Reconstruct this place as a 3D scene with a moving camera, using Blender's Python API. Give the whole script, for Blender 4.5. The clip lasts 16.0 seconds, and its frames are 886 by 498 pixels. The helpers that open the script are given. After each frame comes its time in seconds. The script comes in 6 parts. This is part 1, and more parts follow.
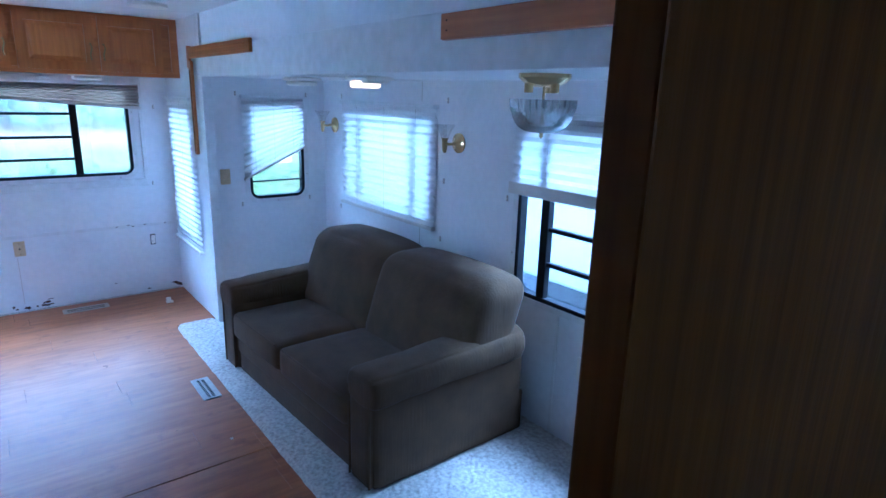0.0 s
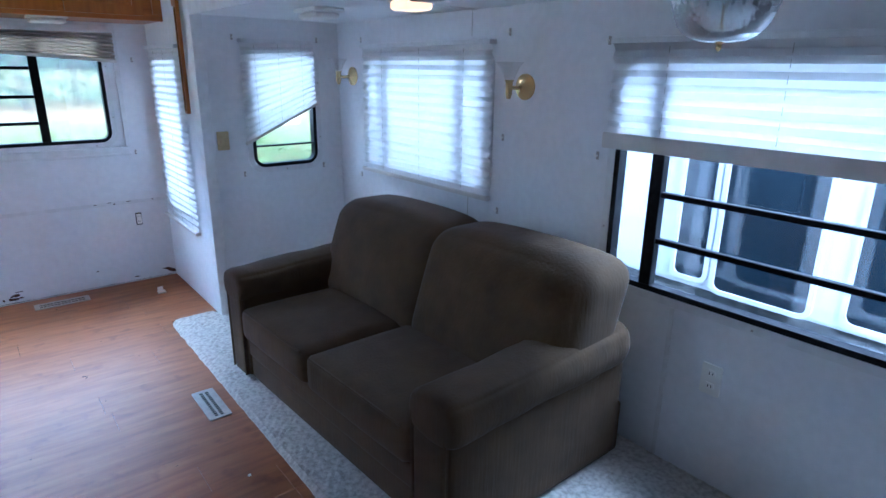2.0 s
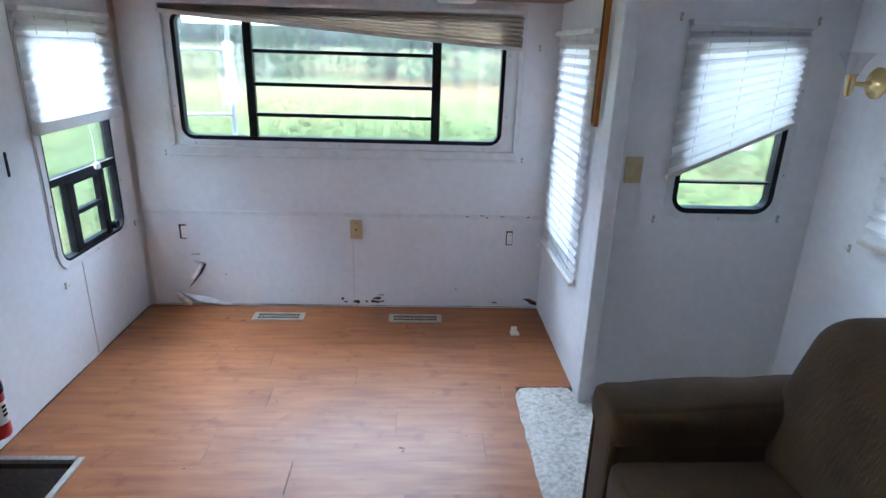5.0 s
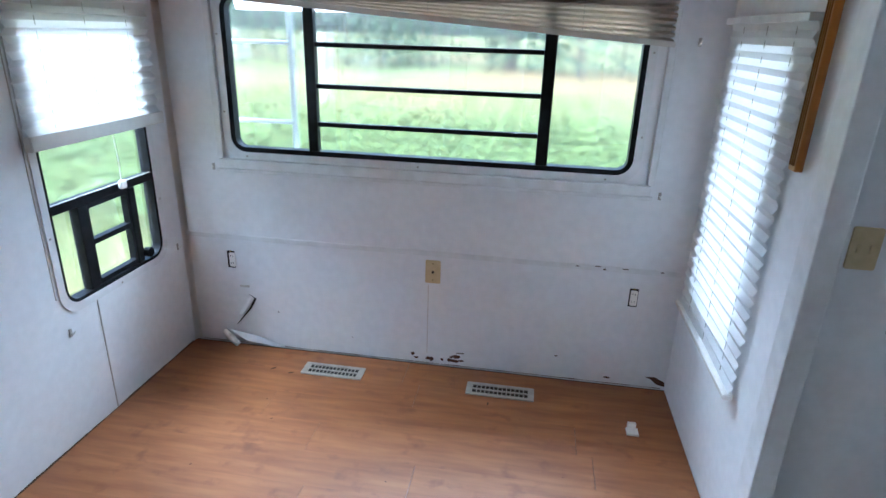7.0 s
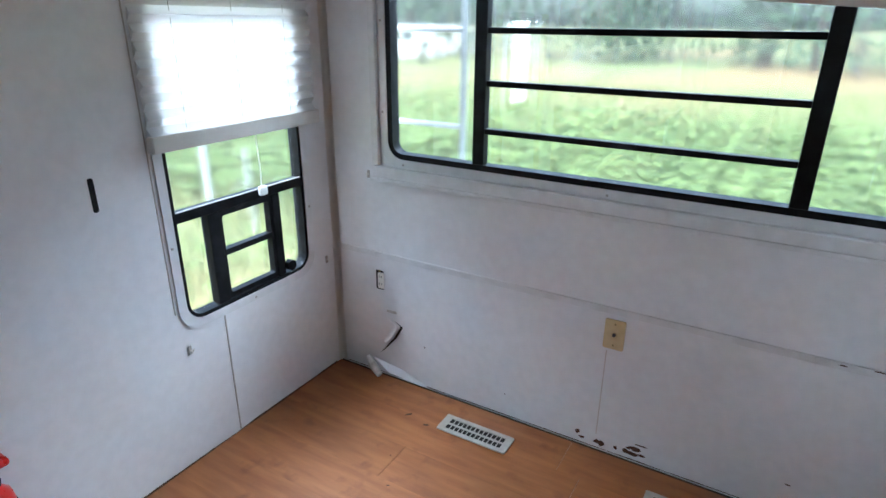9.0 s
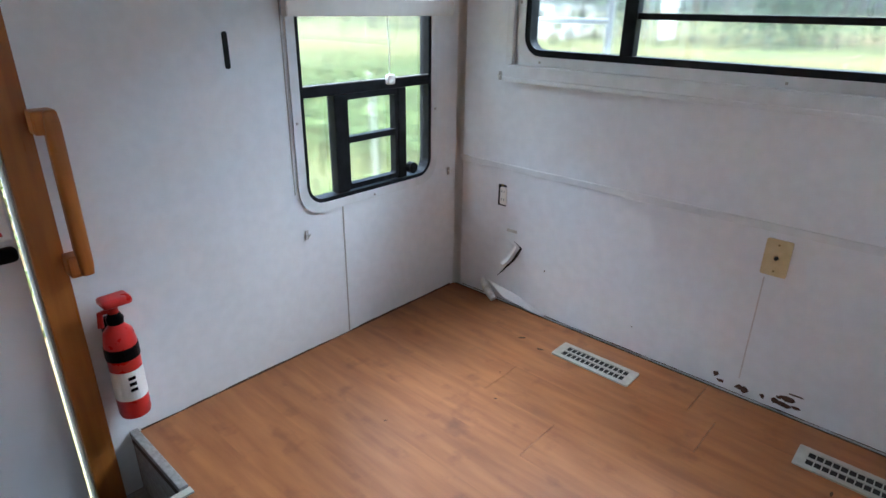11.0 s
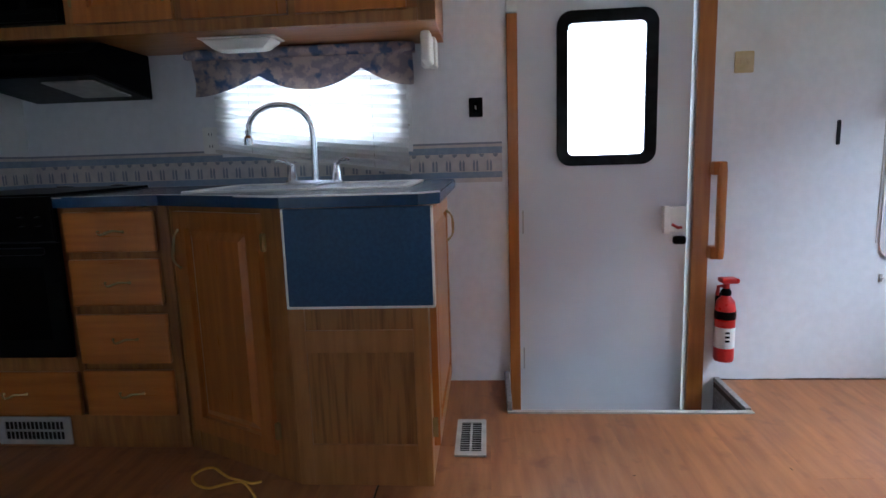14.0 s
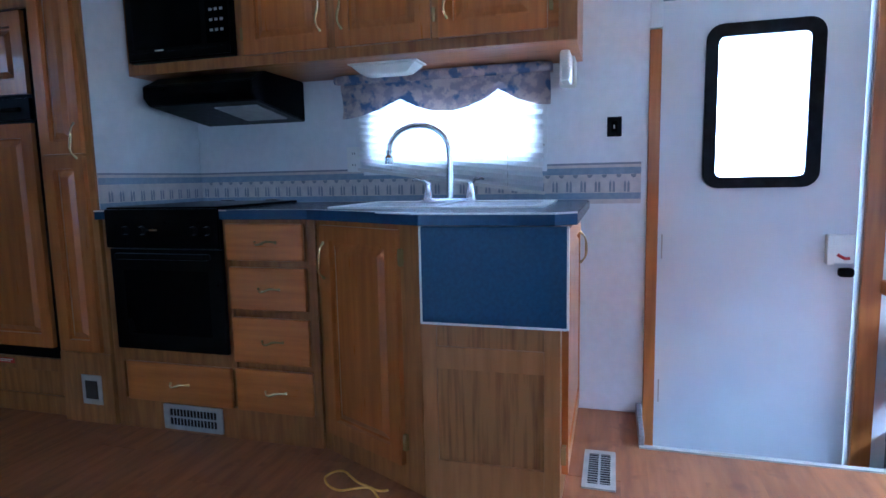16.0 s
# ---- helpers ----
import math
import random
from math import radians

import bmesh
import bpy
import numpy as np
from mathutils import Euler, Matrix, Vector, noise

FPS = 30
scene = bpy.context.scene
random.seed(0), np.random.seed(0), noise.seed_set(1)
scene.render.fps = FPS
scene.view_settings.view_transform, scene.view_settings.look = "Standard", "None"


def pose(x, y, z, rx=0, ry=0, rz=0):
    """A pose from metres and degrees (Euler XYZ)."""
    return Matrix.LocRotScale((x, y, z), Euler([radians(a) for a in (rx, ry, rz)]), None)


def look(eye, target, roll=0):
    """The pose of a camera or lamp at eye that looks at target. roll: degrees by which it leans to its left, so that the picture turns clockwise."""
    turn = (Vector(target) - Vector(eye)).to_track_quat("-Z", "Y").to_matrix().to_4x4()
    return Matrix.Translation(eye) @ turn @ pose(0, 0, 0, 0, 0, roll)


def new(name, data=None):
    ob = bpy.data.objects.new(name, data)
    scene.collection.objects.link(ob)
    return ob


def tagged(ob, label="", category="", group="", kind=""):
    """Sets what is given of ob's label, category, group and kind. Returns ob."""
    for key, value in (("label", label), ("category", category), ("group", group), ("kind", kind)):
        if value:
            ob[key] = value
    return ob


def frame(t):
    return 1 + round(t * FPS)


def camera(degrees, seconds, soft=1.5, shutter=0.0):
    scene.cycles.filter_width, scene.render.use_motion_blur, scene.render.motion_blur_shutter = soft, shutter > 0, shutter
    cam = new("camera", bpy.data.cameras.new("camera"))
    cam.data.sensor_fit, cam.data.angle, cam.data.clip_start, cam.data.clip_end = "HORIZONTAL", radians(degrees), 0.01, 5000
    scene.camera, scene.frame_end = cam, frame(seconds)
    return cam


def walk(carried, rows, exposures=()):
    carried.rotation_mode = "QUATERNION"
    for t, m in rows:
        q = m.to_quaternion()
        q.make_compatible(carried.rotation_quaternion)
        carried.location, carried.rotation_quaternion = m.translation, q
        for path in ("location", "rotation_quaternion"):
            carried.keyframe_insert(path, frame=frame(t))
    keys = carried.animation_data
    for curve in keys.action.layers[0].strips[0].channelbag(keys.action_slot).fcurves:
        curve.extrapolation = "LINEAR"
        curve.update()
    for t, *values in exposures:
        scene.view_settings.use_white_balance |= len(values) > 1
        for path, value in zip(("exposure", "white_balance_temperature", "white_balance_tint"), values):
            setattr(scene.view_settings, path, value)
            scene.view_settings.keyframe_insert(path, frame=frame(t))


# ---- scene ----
cam = camera(74.4, 16.0)
METRES, EYE, TILT, LEAN, TURN = 5.335, 1.69, 0.0, 0.0, -39.2
PATH = [
    (0, (1.164, 1.669, 1.714), (2.358, 3.191, 1.207), 1.7),
    (0.5, (1.119, 1.792, 1.689), (2.263, 3.343, 1.155), 1.0),
    (1, (1.223, 1.917, 1.581), (2.376, 3.455, 1.026), 0.8),
    (1.5, (1.325, 2.106, 1.559), (2.504, 3.614, 0.981), 0.9),
    (2, (1.334, 2.41, 1.531), (2.534, 3.897, 0.939), 0.7),
    (2.5, (1.399, 2.593, 1.532), (2.582, 4.098, 0.95), 0.7),
    (3, (1.577, 2.77, 1.552), (2.563, 4.412, 0.979), 1.0),
    (3.5, (1.57, 2.999, 1.563), (2.363, 4.743, 0.989), 1.4),
    (4, (1.478, 3.268, 1.615), (2.06, 5.08, 1.002), 1.5),
    (4.5, (1.52, 3.437, 1.566), (1.831, 5.313, 0.947), 1.7),
    (4.7, (1.579, 3.513, 1.561), (1.795, 5.396, 0.922), 1.8),
    (6.8, (1.703, 4.388, 1.568), (1.434, 6.243, 0.87), 1.6),
    (7, (1.689, 4.476, 1.574), (1.411, 6.328, 0.873), 1.8),
    (7.5, (1.597, 4.73, 1.514), (1.28, 6.579, 0.821), 2.1),
    (8, (1.533, 4.884, 1.536), (1.105, 6.707, 0.834), 1.9),
    (8.5, (1.582, 5.023, 1.53), (0.907, 6.761, 0.808), 1.5),
    (9, (1.656, 5.121, 1.53), (0.716, 6.73, 0.802), 0.5),
    (9.2, (1.656, 5.13, 1.52), (0.641, 6.693, 0.796), 0.5),
    (11.3, (1.596, 5.135, 1.132), (0.293, 6.453, 0.378), 0.6),
    (11.5, (1.593, 5.081, 1.097), (0.23, 6.349, 0.367), 0.5),
    (12, (1.691, 4.959, 0.989), (0.124, 6.021, 0.342), 0.6),
    (12.5, (2.133, 4.767, 0.985), (0.352, 5.485, 0.425), -0.4),
    (13, (2.385, 4.653, 1.005), (0.477, 5.039, 0.548), -1.7),
    (13.5, (2.495, 4.601, 1.011), (0.53, 4.687, 0.648), -1.9),
    (14, (2.543, 4.552, 1.017), (0.574, 4.4, 0.702), -1.8),
    (14.5, (2.55, 4.517, 1.026), (0.589, 4.259, 0.73), -1.7),
    (15, (2.544, 4.519, 1.018), (0.596, 4.163, 0.731), -1.6),
    (15.5, (2.534, 4.523, 1.015), (0.606, 4.065, 0.746), -1.4),
    (16, (2.545, 4.514, 1.02), (0.64, 3.956, 0.779), -1.2),
]
EXPOSURES = [(0, 2.65, 3620, 5), (1.5, 2.5, 3950, 7), (3.5, 2.3, 4950, 7), (7, 2.32, 4850, 2), (9, 2.16, 5150, 3), (11.5, 2.15, 5250, 3), (13, 2.08, 5250, 4), (14.5, 2.65, 4950, 9), (16, 3.25, 4050, 7)]
SKY = 0.15
walk(cam, [(t, look(eye, target, roll)) for t, eye, target, roll in PATH], EXPOSURES)

# ---- world and light ----
world = bpy.data.worlds.new("overcast_sky")
scene.world = world
world.use_nodes = True
wn = world.node_tree.nodes
sky = wn.new("ShaderNodeTexSky")
sky.sky_type = "NISHITA"
sky.sun_disc = False
sky.sun_elevation = radians(52)
sky.sun_rotation = radians(180)
sky.air_density, sky.dust_density, sky.ozone_density = 1.0, 4.0, 1.0
wn["Background"].inputs["Strength"].default_value = SKY
world.node_tree.links.new(sky.outputs["Color"], wn["Background"].inputs["Color"])

sun = new("sun", bpy.data.lights.new("sun", "SUN"))
sun.data.energy, sun.data.angle, sun.data.color = 1.5, radians(25), (1.0, 0.97, 0.92)
sun.matrix_world = look((0.5, -10, 13), (0, 0, 0))


def sky_lamp(name, eye, target, w, h, watts, tint=(0.93, 0.97, 1.0)):
    """An added area lamp for window daylight, set behind or above the opening."""
    d = bpy.data.lights.new(name, "AREA")
    d.shape, d.size, d.size_y, d.energy, d.color = "RECTANGLE", w, h, watts, tint
    ob = new(name, d)
    ob.matrix_world = look(eye, target)
    return ob


# ---- materials ----
def material(name, base, alt=None, scale=6.0, stretch=(1, 1, 1), rough=0.5, metal=0.0, bump=0.0, bscale=60.0,
             bstretch=None, contrast=(0.35, 0.65), spots=None, spot_scale=2.0, spot_at=(0.62, 0.75), island=0.0, rand=0.0, coat=0.0):
    m = bpy.data.materials.new(name)
    m.use_nodes = True
    nt = m.node_tree
    n, l = nt.nodes, nt.links
    p = n["Principled BSDF"]
    p.inputs["Roughness"].default_value, p.inputs["Metallic"].default_value = rough, metal
    p.inputs["Coat Weight"].default_value = coat
    tc, oi = n.new("ShaderNodeTexCoord"), n.new("ShaderNodeObjectInfo")
    shift = n.new("ShaderNodeVectorMath")
    shift.operation = "MULTIPLY_ADD"
    l.new(oi.outputs["Random"], shift.inputs[0])
    shift.inputs[1].default_value = (17, 31, 23)
    l.new(tc.outputs["Object"], shift.inputs[2])

    def noise_at(sc, st, detail=5.0):
        mp, t = n.new("ShaderNodeMapping"), n.new("ShaderNodeTexNoise")
        mp.inputs["Scale"].default_value = st
        t.inputs["Scale"].default_value, t.inputs["Detail"].default_value = sc, detail
        l.new(shift.outputs[0], mp.inputs["Vector"])
        l.new(mp.outputs[0], t.inputs["Vector"])
        return t.outputs["Fac"]

    def ramp(fac, a, b):
        r = n.new("ShaderNodeMapRange")
        r.inputs["From Min"].default_value, r.inputs["From Max"].default_value = a, b
        l.new(fac, r.inputs["Value"])
        return r.outputs["Result"]

    def mix(fac, a, b):
        x = n.new("ShaderNodeMix")
        x.data_type = "RGBA"
        l.new(fac, x.inputs["Factor"])
        for v, socket in ((a, x.inputs["A"]), (b, x.inputs["B"])):
            if isinstance(v, tuple):
                socket.default_value = (*v, 1)
            else:
                l.new(v, socket)
        return x.outputs["Result"]

    alt = alt or tuple(c * 0.88 for c in base)
    col = mix(ramp(noise_at(scale, stretch), *contrast), alt, base)
    if spots:
        col = mix(ramp(noise_at(spot_scale, (1, 1, 1), 8.0), *spot_at), col, spots)
    if island or rand:
        g = n.new("ShaderNodeNewGeometry")
        hsv, r = n.new("ShaderNodeHueSaturation"), n.new("ShaderNodeMapRange")
        amount = island or rand
        r.inputs["To Min"].default_value, r.inputs["To Max"].default_value = 1 - amount, 1 + amount
        l.new(g.outputs["Random Per Island"] if island else oi.outputs["Random"], r.inputs["Value"])
        l.new(r.outputs["Result"], hsv.inputs["Value"])
        l.new(col, hsv.inputs["Color"])
        col = hsv.outputs["Color"]
    l.new(col, p.inputs["Base Color"])
    rr = n.new("ShaderNodeMapRange")
    rr.inputs["To Min"].default_value, rr.inputs["To Max"].default_value = max(rough - 0.08, 0.02), min(rough + 0.1, 1)
    l.new(noise_at(scale * 2.3, stretch), rr.inputs["Value"])
    l.new(rr.outputs["Result"], p.inputs["Roughness"])
    if bump:
        b = n.new("ShaderNodeBump")
        b.inputs["Strength"].default_value, b.inputs["Distance"].default_value = 0.6, bump
        l.new(noise_at(bscale, bstretch or stretch, 3.0), b.inputs["Height"])
        l.new(b.outputs[0], p.inputs["Normal"])
    return m


def shade_cloth(name, colour, through_share):
    """Thin pleated fabric that lets daylight through."""
    m = material(name, colour, tuple(c * 0.95 for c in colour), 40, (1, 1, 1), 0.9)
    nt = m.node_tree
    t, x = nt.nodes.new("ShaderNodeBsdfTranslucent"), nt.nodes.new("ShaderNodeMixShader")
    t.inputs["Color"].default_value = (*colour, 1)
    x.inputs["Fac"].default_value = through_share
    nt.links.new(nt.nodes["Principled BSDF"].outputs[0], x.inputs[1])
    nt.links.new(t.outputs[0], x.inputs[2])
    nt.links.new(x.outputs[0], nt.nodes["Material Output"].inputs["Surface"])
    return m


def glass(name, colour=(1, 1, 1), rough=0.0, gloss=0.06, wet=0.0, veil=0.0):
    """Thin window glass: clear, with a faint reflection and, where it is wet or fogged, a blur and a veil."""
    m = bpy.data.materials.new(name)
    m.use_nodes = True
    nt = m.node_tree
    t, g, x = nt.nodes.new("ShaderNodeBsdfTransparent"), nt.nodes.new("ShaderNodeBsdfGlossy"), nt.nodes.new("ShaderNodeMixShader")
    t.inputs["Color"].default_value = (*colour, 1)
    g.inputs["Roughness"].default_value = rough
    x.inputs["Fac"].default_value = gloss
    seen = t.outputs[0]
    if wet:
        r, w = nt.nodes.new("ShaderNodeBsdfRefraction"), nt.nodes.new("ShaderNodeMixShader")
        r.inputs["IOR"].default_value, r.inputs["Roughness"].default_value = 1.12, 0.17
        r.inputs["Color"].default_value = (*colour, 1)
        w.inputs["Fac"].default_value = wet
        nt.links.new(t.outputs[0], w.inputs[1])
        nt.links.new(r.outputs[0], w.inputs[2])
        seen = w.outputs[0]
    if veil:
        d, w = nt.nodes.new("ShaderNodeBsdfTranslucent"), nt.nodes.new("ShaderNodeMixShader")
        w.inputs["Fac"].default_value = veil
        nt.links.new(seen, w.inputs[1])
        nt.links.new(d.outputs[0], w.inputs[2])
        seen = w.outputs[0]
    nt.links.new(seen, x.inputs[1])
    nt.links.new(g.outputs[0], x.inputs[2])
    nt.links.new(x.outputs[0], nt.nodes["Material Output"].inputs["Surface"])
    return m


WALL = material("wall_vinyl", (0.81, 0.81, 0.815), (0.77, 0.77, 0.775), 26, (1, 1, 1), 0.62, bump=0.0006, bscale=260, spots=(0.62, 0.605, 0.58), spot_scale=1.6, spot_at=(0.58, 0.88))
CEIL = material("ceiling_vinyl", (0.80, 0.80, 0.80), (0.76, 0.76, 0.76), 5, (1, 1, 1), 0.6, bump=0.0008, bscale=200)
TRIMW = material("white_trim", (0.78, 0.78, 0.78), (0.70, 0.70, 0.69), 18, (1, 1, 1), 0.4)
DOORW = material("door_skin", (0.74, 0.74, 0.75), (0.69, 0.69, 0.70), 3, (1, 1, 1), 0.42, bump=0.0003, bscale=300)
oak = {}
for ax, st in (("x", (0.6, 9, 9)), ("y", (9, 0.6, 9)), ("z", (9, 9, 0.6))):
    oak[ax] = material("honey_oak_" + ax, (0.47, 0.165, 0.026), (0.34, 0.108, 0.016), 4.5, st, 0.30, bump=0.0005, bscale=22, contrast=(0.3, 0.7), rand=0.12, coat=0.15)
OAKRAW = material("flat_oak_panel", (0.36, 0.15, 0.032), (0.24, 0.092, 0.018), 6, (7, 7, 0.7), 0.45, bump=0.0004, bscale=25, rand=0.1)
OAKEND = material("pale_oak_frame", (0.42, 0.19, 0.05), (0.33, 0.14, 0.034), 6, (7, 7, 0.7), 0.45, bump=0.0004, bscale=25)
KNOTTY = material("knotty_panel", (0.36, 0.16, 0.038), (0.18, 0.072, 0.016), 7, (9, 9, 0.5), 0.5, bump=0.0006, bscale=20, contrast=(0.30, 0.55))
DARKWOOD = material("brown_wood_panel", (0.25, 0.105, 0.013), (0.14, 0.056, 0.007), 6, (10, 10, 0.5), 0.42, bump=0.0004, bscale=24, contrast=(0.3, 0.75))
DARKWOOD.node_tree.nodes["Principled BSDF"].inputs["Specular IOR Level"].default_value = 0.12
TRIMOAK = oak["z"]
FLOOR = material("laminate_plank", (0.35, 0.134, 0.043), (0.225, 0.080, 0.026), 3.6, (1.0, 7, 1), 0.44, bump=0.00012, bscale=14, bstretch=(0.6, 8, 1), rand=0.05, contrast=(0.3, 0.7), spots=(0.16, 0.055, 0.022), spot_scale=11.0, spot_at=(0.58, 0.80))
FLOOR.node_tree.nodes["Principled BSDF"].inputs["Specular IOR Level"].default_value = 0.38
SUB = material("dark_subfloor", (0.06, 0.045, 0.035), rough=0.9)
CARPET = material("cream_carpet", (0.60, 0.56, 0.50), (0.36, 0.33, 0.29), 55, (1, 1, 1), 0.95, bump=0.006, bscale=75, contrast=(0.3, 0.62), spots=(0.42, 0.38, 0.33), spot_scale=2.2)
CORD = material("brown_corduroy", (0.100, 0.058, 0.021), (0.062, 0.035, 0.0125), 9, (1, 1, 1), 0.92, bump=0.0035, bscale=95, bstretch=(1, 1, 0.06), contrast=(0.25, 0.75))
CORD.node_tree.nodes["Principled BSDF"].inputs["Sheen Weight"].default_value = 0.04
SHADE = shade_cloth("pleated_shade_cloth", (0.86, 0.85, 0.84), 0.42)
# Tan, darker cloth for the rear shade: its weaker backlight is in the colour.
SHADETAN = shade_cloth("dim_tan_shade_cloth", (0.70, 0.62, 0.53), 0.3)
RAILW = material("shade_rail", (0.70, 0.66, 0.60), (0.62, 0.58, 0.53), 12, rough=0.5)
BLACK = material("black_window_metal", (0.012, 0.012, 0.013), (0.02, 0.02, 0.022), 20, rough=0.35)
GLASS = glass("window_glass", (0.95, 0.96, 0.96), gloss=0.08, wet=0.62, veil=0.012)
DRYGLASS = glass("clear_window_glass", (0.93, 0.95, 0.96), wet=0.12)
CLEAR = glass("clear_lamp_glass", (0.95, 0.95, 0.95), 0.05, 0.14)
FROST = shade_cloth("frosted_door_glass", (0.90, 0.92, 0.93), 0.9)
BRASS = material("polished_brass", (0.95, 0.74, 0.36), (0.90, 0.68, 0.30), 3, rough=0.22, metal=0.7)
CHROME = material("chrome", (0.80, 0.80, 0.82), (0.7, 0.7, 0.72), 20, rough=0.08, metal=1.0)
BEIGE = material("beige_plastic", (0.62, 0.48, 0.26), (0.54, 0.41, 0.21), 30, rough=0.45)
WHITEP = material("white_plastic", (0.88, 0.86, 0.80), (0.83, 0.81, 0.75), 20, rough=0.4)
VENT = material("grey_vent_metal", (0.46, 0.43, 0.38), (0.38, 0.35, 0.31), 25, rough=0.45)
# Near-black for flat pieces that paint the shade inside holes, slots and cracks.
VOID = material("hole_shade", (0.012, 0.011, 0.010), rough=0.9)
TOPBLUE = material("blue_worktop", (0.026, 0.066, 0.140), (0.022, 0.056, 0.12), 60, rough=0.22)
BLUE = material("blue_laminate", (0.026, 0.080, 0.165), (0.019, 0.060, 0.128), 90, rough=0.45)
APPL = material("black_appliance", (0.002, 0.002, 0.0022), (0.003, 0.003, 0.0035), 15, rough=0.3)
DKGL = material("black_oven_glass", (0.003, 0.003, 0.0035), rough=0.1)
for m_ in (APPL, DKGL, BLACK):
    m_.node_tree.nodes["Principled BSDF"].inputs["Specular IOR Level"].default_value = 0.06
STEEL = material("sink_steel", (0.62, 0.62, 0.63), (0.52, 0.52, 0.53), 40, rough=0.28, metal=1.0)
RED = material("red_enamel", (0.55, 0.018, 0.014), (0.45, 0.014, 0.01), 12, rough=0.28)
GREYC = material("grey_edge_carpet", (0.33, 0.31, 0.30), (0.24, 0.22, 0.21), 60, rough=0.95, bump=0.002, bscale=120)
TORN = material("torn_paper", (0.70, 0.68, 0.64), (0.5, 0.47, 0.42), 30, rough=0.85)
DIRT = material("brown_dirt", (0.06, 0.03, 0.018), (0.10, 0.05, 0.03), 40, rough=0.9)
YELLOW = material("yellow_cord", (0.75, 0.45, 0.07), (0.62, 0.34, 0.05), 60, rough=0.7)
BORD = material("wallpaper_cream", (0.66, 0.60, 0.55), (0.56, 0.51, 0.48), 30, rough=0.7)
BORDB = material("wallpaper_blue", (0.24, 0.30, 0.40), (0.31, 0.36, 0.45), 45, rough=0.7)
BORDG = material("wallpaper_grey", (0.24, 0.25, 0.29), (0.32, 0.32, 0.35), 45, rough=0.7)
FLORAL = material("floral_cloth", (0.60, 0.51, 0.47), (0.38, 0.34, 0.38), 24, (1, 1, 1), 0.9, bump=0.001, bscale=150, contrast=(0.44, 0.56), spots=(0.14, 0.20, 0.34), spot_scale=15, spot_at=(0.53, 0.60))


# ---- building helpers ----
OFF = {}
ZERO = Vector((0, 0, 0))


def thing(name, at, label, category, group="", kind=""):
    """An Empty at a thing's base; its parts are given in world places."""
    ob = tagged(new(name), label, category, group, kind)
    ob.location = at
    ob.empty_display_size = 0.05
    OFF[ob] = Vector(at)
    return ob


def part(name, bm, mat, parent=None, label="", smooth=False):
    """Links a bmesh, built in world places, as one mesh object with its origin in its middle."""
    me = bpy.data.meshes.new(name)
    los = [min(v.co[i] for v in bm.verts) for i in range(3)]
    his = [max(v.co[i] for v in bm.verts) for i in range(3)]
    c = Vector([(a + b) / 2 for a, b in zip(los, his)])
    for v in bm.verts:
        v.co -= c
    bmesh.ops.recalc_face_normals(bm, faces=bm.faces[:])
    if smooth:
        for f in bm.faces:
            f.smooth = True
    bm.to_mesh(me)
    bm.free()
    me.materials.append(mat)
    if smooth:
        me.set_sharp_from_angle(angle=radians(38))
    ob = new(name, me)
    if parent:
        ob.parent = parent
        ob.location = c - OFF[parent]
    else:
        ob.location = c
    OFF[ob] = c
    if label:
        ob["label"] = label
    return ob


def box(x0, x1, y0, y1, z0, z1, bev=0.0, seg=2, bm=None):
    out = bm or bmesh.new()
    b = bmesh.new()
    bmesh.ops.create_cube(b, size=1, matrix=Matrix.LocRotScale(((x0 + x1) / 2, (y0 + y1) / 2, (z0 + z1) / 2), None, (abs(x1 - x0), abs(y1 - y0), abs(z1 - z0))))
    if bev:
        bmesh.ops.bevel(b, geom=b.edges[:], offset=bev, segments=seg, affect="EDGES", profile=0.6)
    if bm is None:
        out.free()
        return b
    add(out, b)
    return out


def add(out, b):
    me = bpy.data.meshes.new("tmp")
    b.to_mesh(me)
    b.free()
    out.from_mesh(me)
    bpy.data.meshes.remove(me)
    return out


def cushion(x0, x1, y0, y1, z0, z1, r=0.05, bulge=(0, 0, 0), n=12, shape=None):
    """A padded block: rounded edges, faces swelling by bulge along x, y, z."""
    b = bmesh.new()
    bmesh.ops.create_cube(b, size=2)
    bmesh.ops.subdivide_edges(b, edges=b.edges[:], cuts=n, use_grid_fill=True)
    c = Vector(((x0 + x1) / 2, (y0 + y1) / 2, (z0 + z1) / 2))
    h = Vector(((x1 - x0) / 2, (y1 - y0) / 2, (z1 - z0) / 2))
    for v in b.verts:
        u = [math.sin(math.pi / 2 * a) * 0.35 + a * 0.65 for a in v.co]
        q = Vector([a * s for a, s in zip(u, h)])
        core = Vector([max(-(s - r), min(s - r, a)) for a, s in zip(q, h)])
        d = q - core
        if d.length > 1e-6:
            q = core + d.normalized() * min(r, max(abs(a) for a in d) if d.length < r else r)
        w = [1 - a * a for a in u]
        q += Vector((math.copysign(bulge[0], u[0]) * abs(u[0]) ** 6 * w[1] * w[2], math.copysign(bulge[1], u[1]) * abs(u[1]) ** 6 * w[0] * w[2], math.copysign(bulge[2], u[2]) * abs(u[2]) ** 6 * w[0] * w[1]))
        p = c + q
        v.co = shape(p) if shape else p
    return b


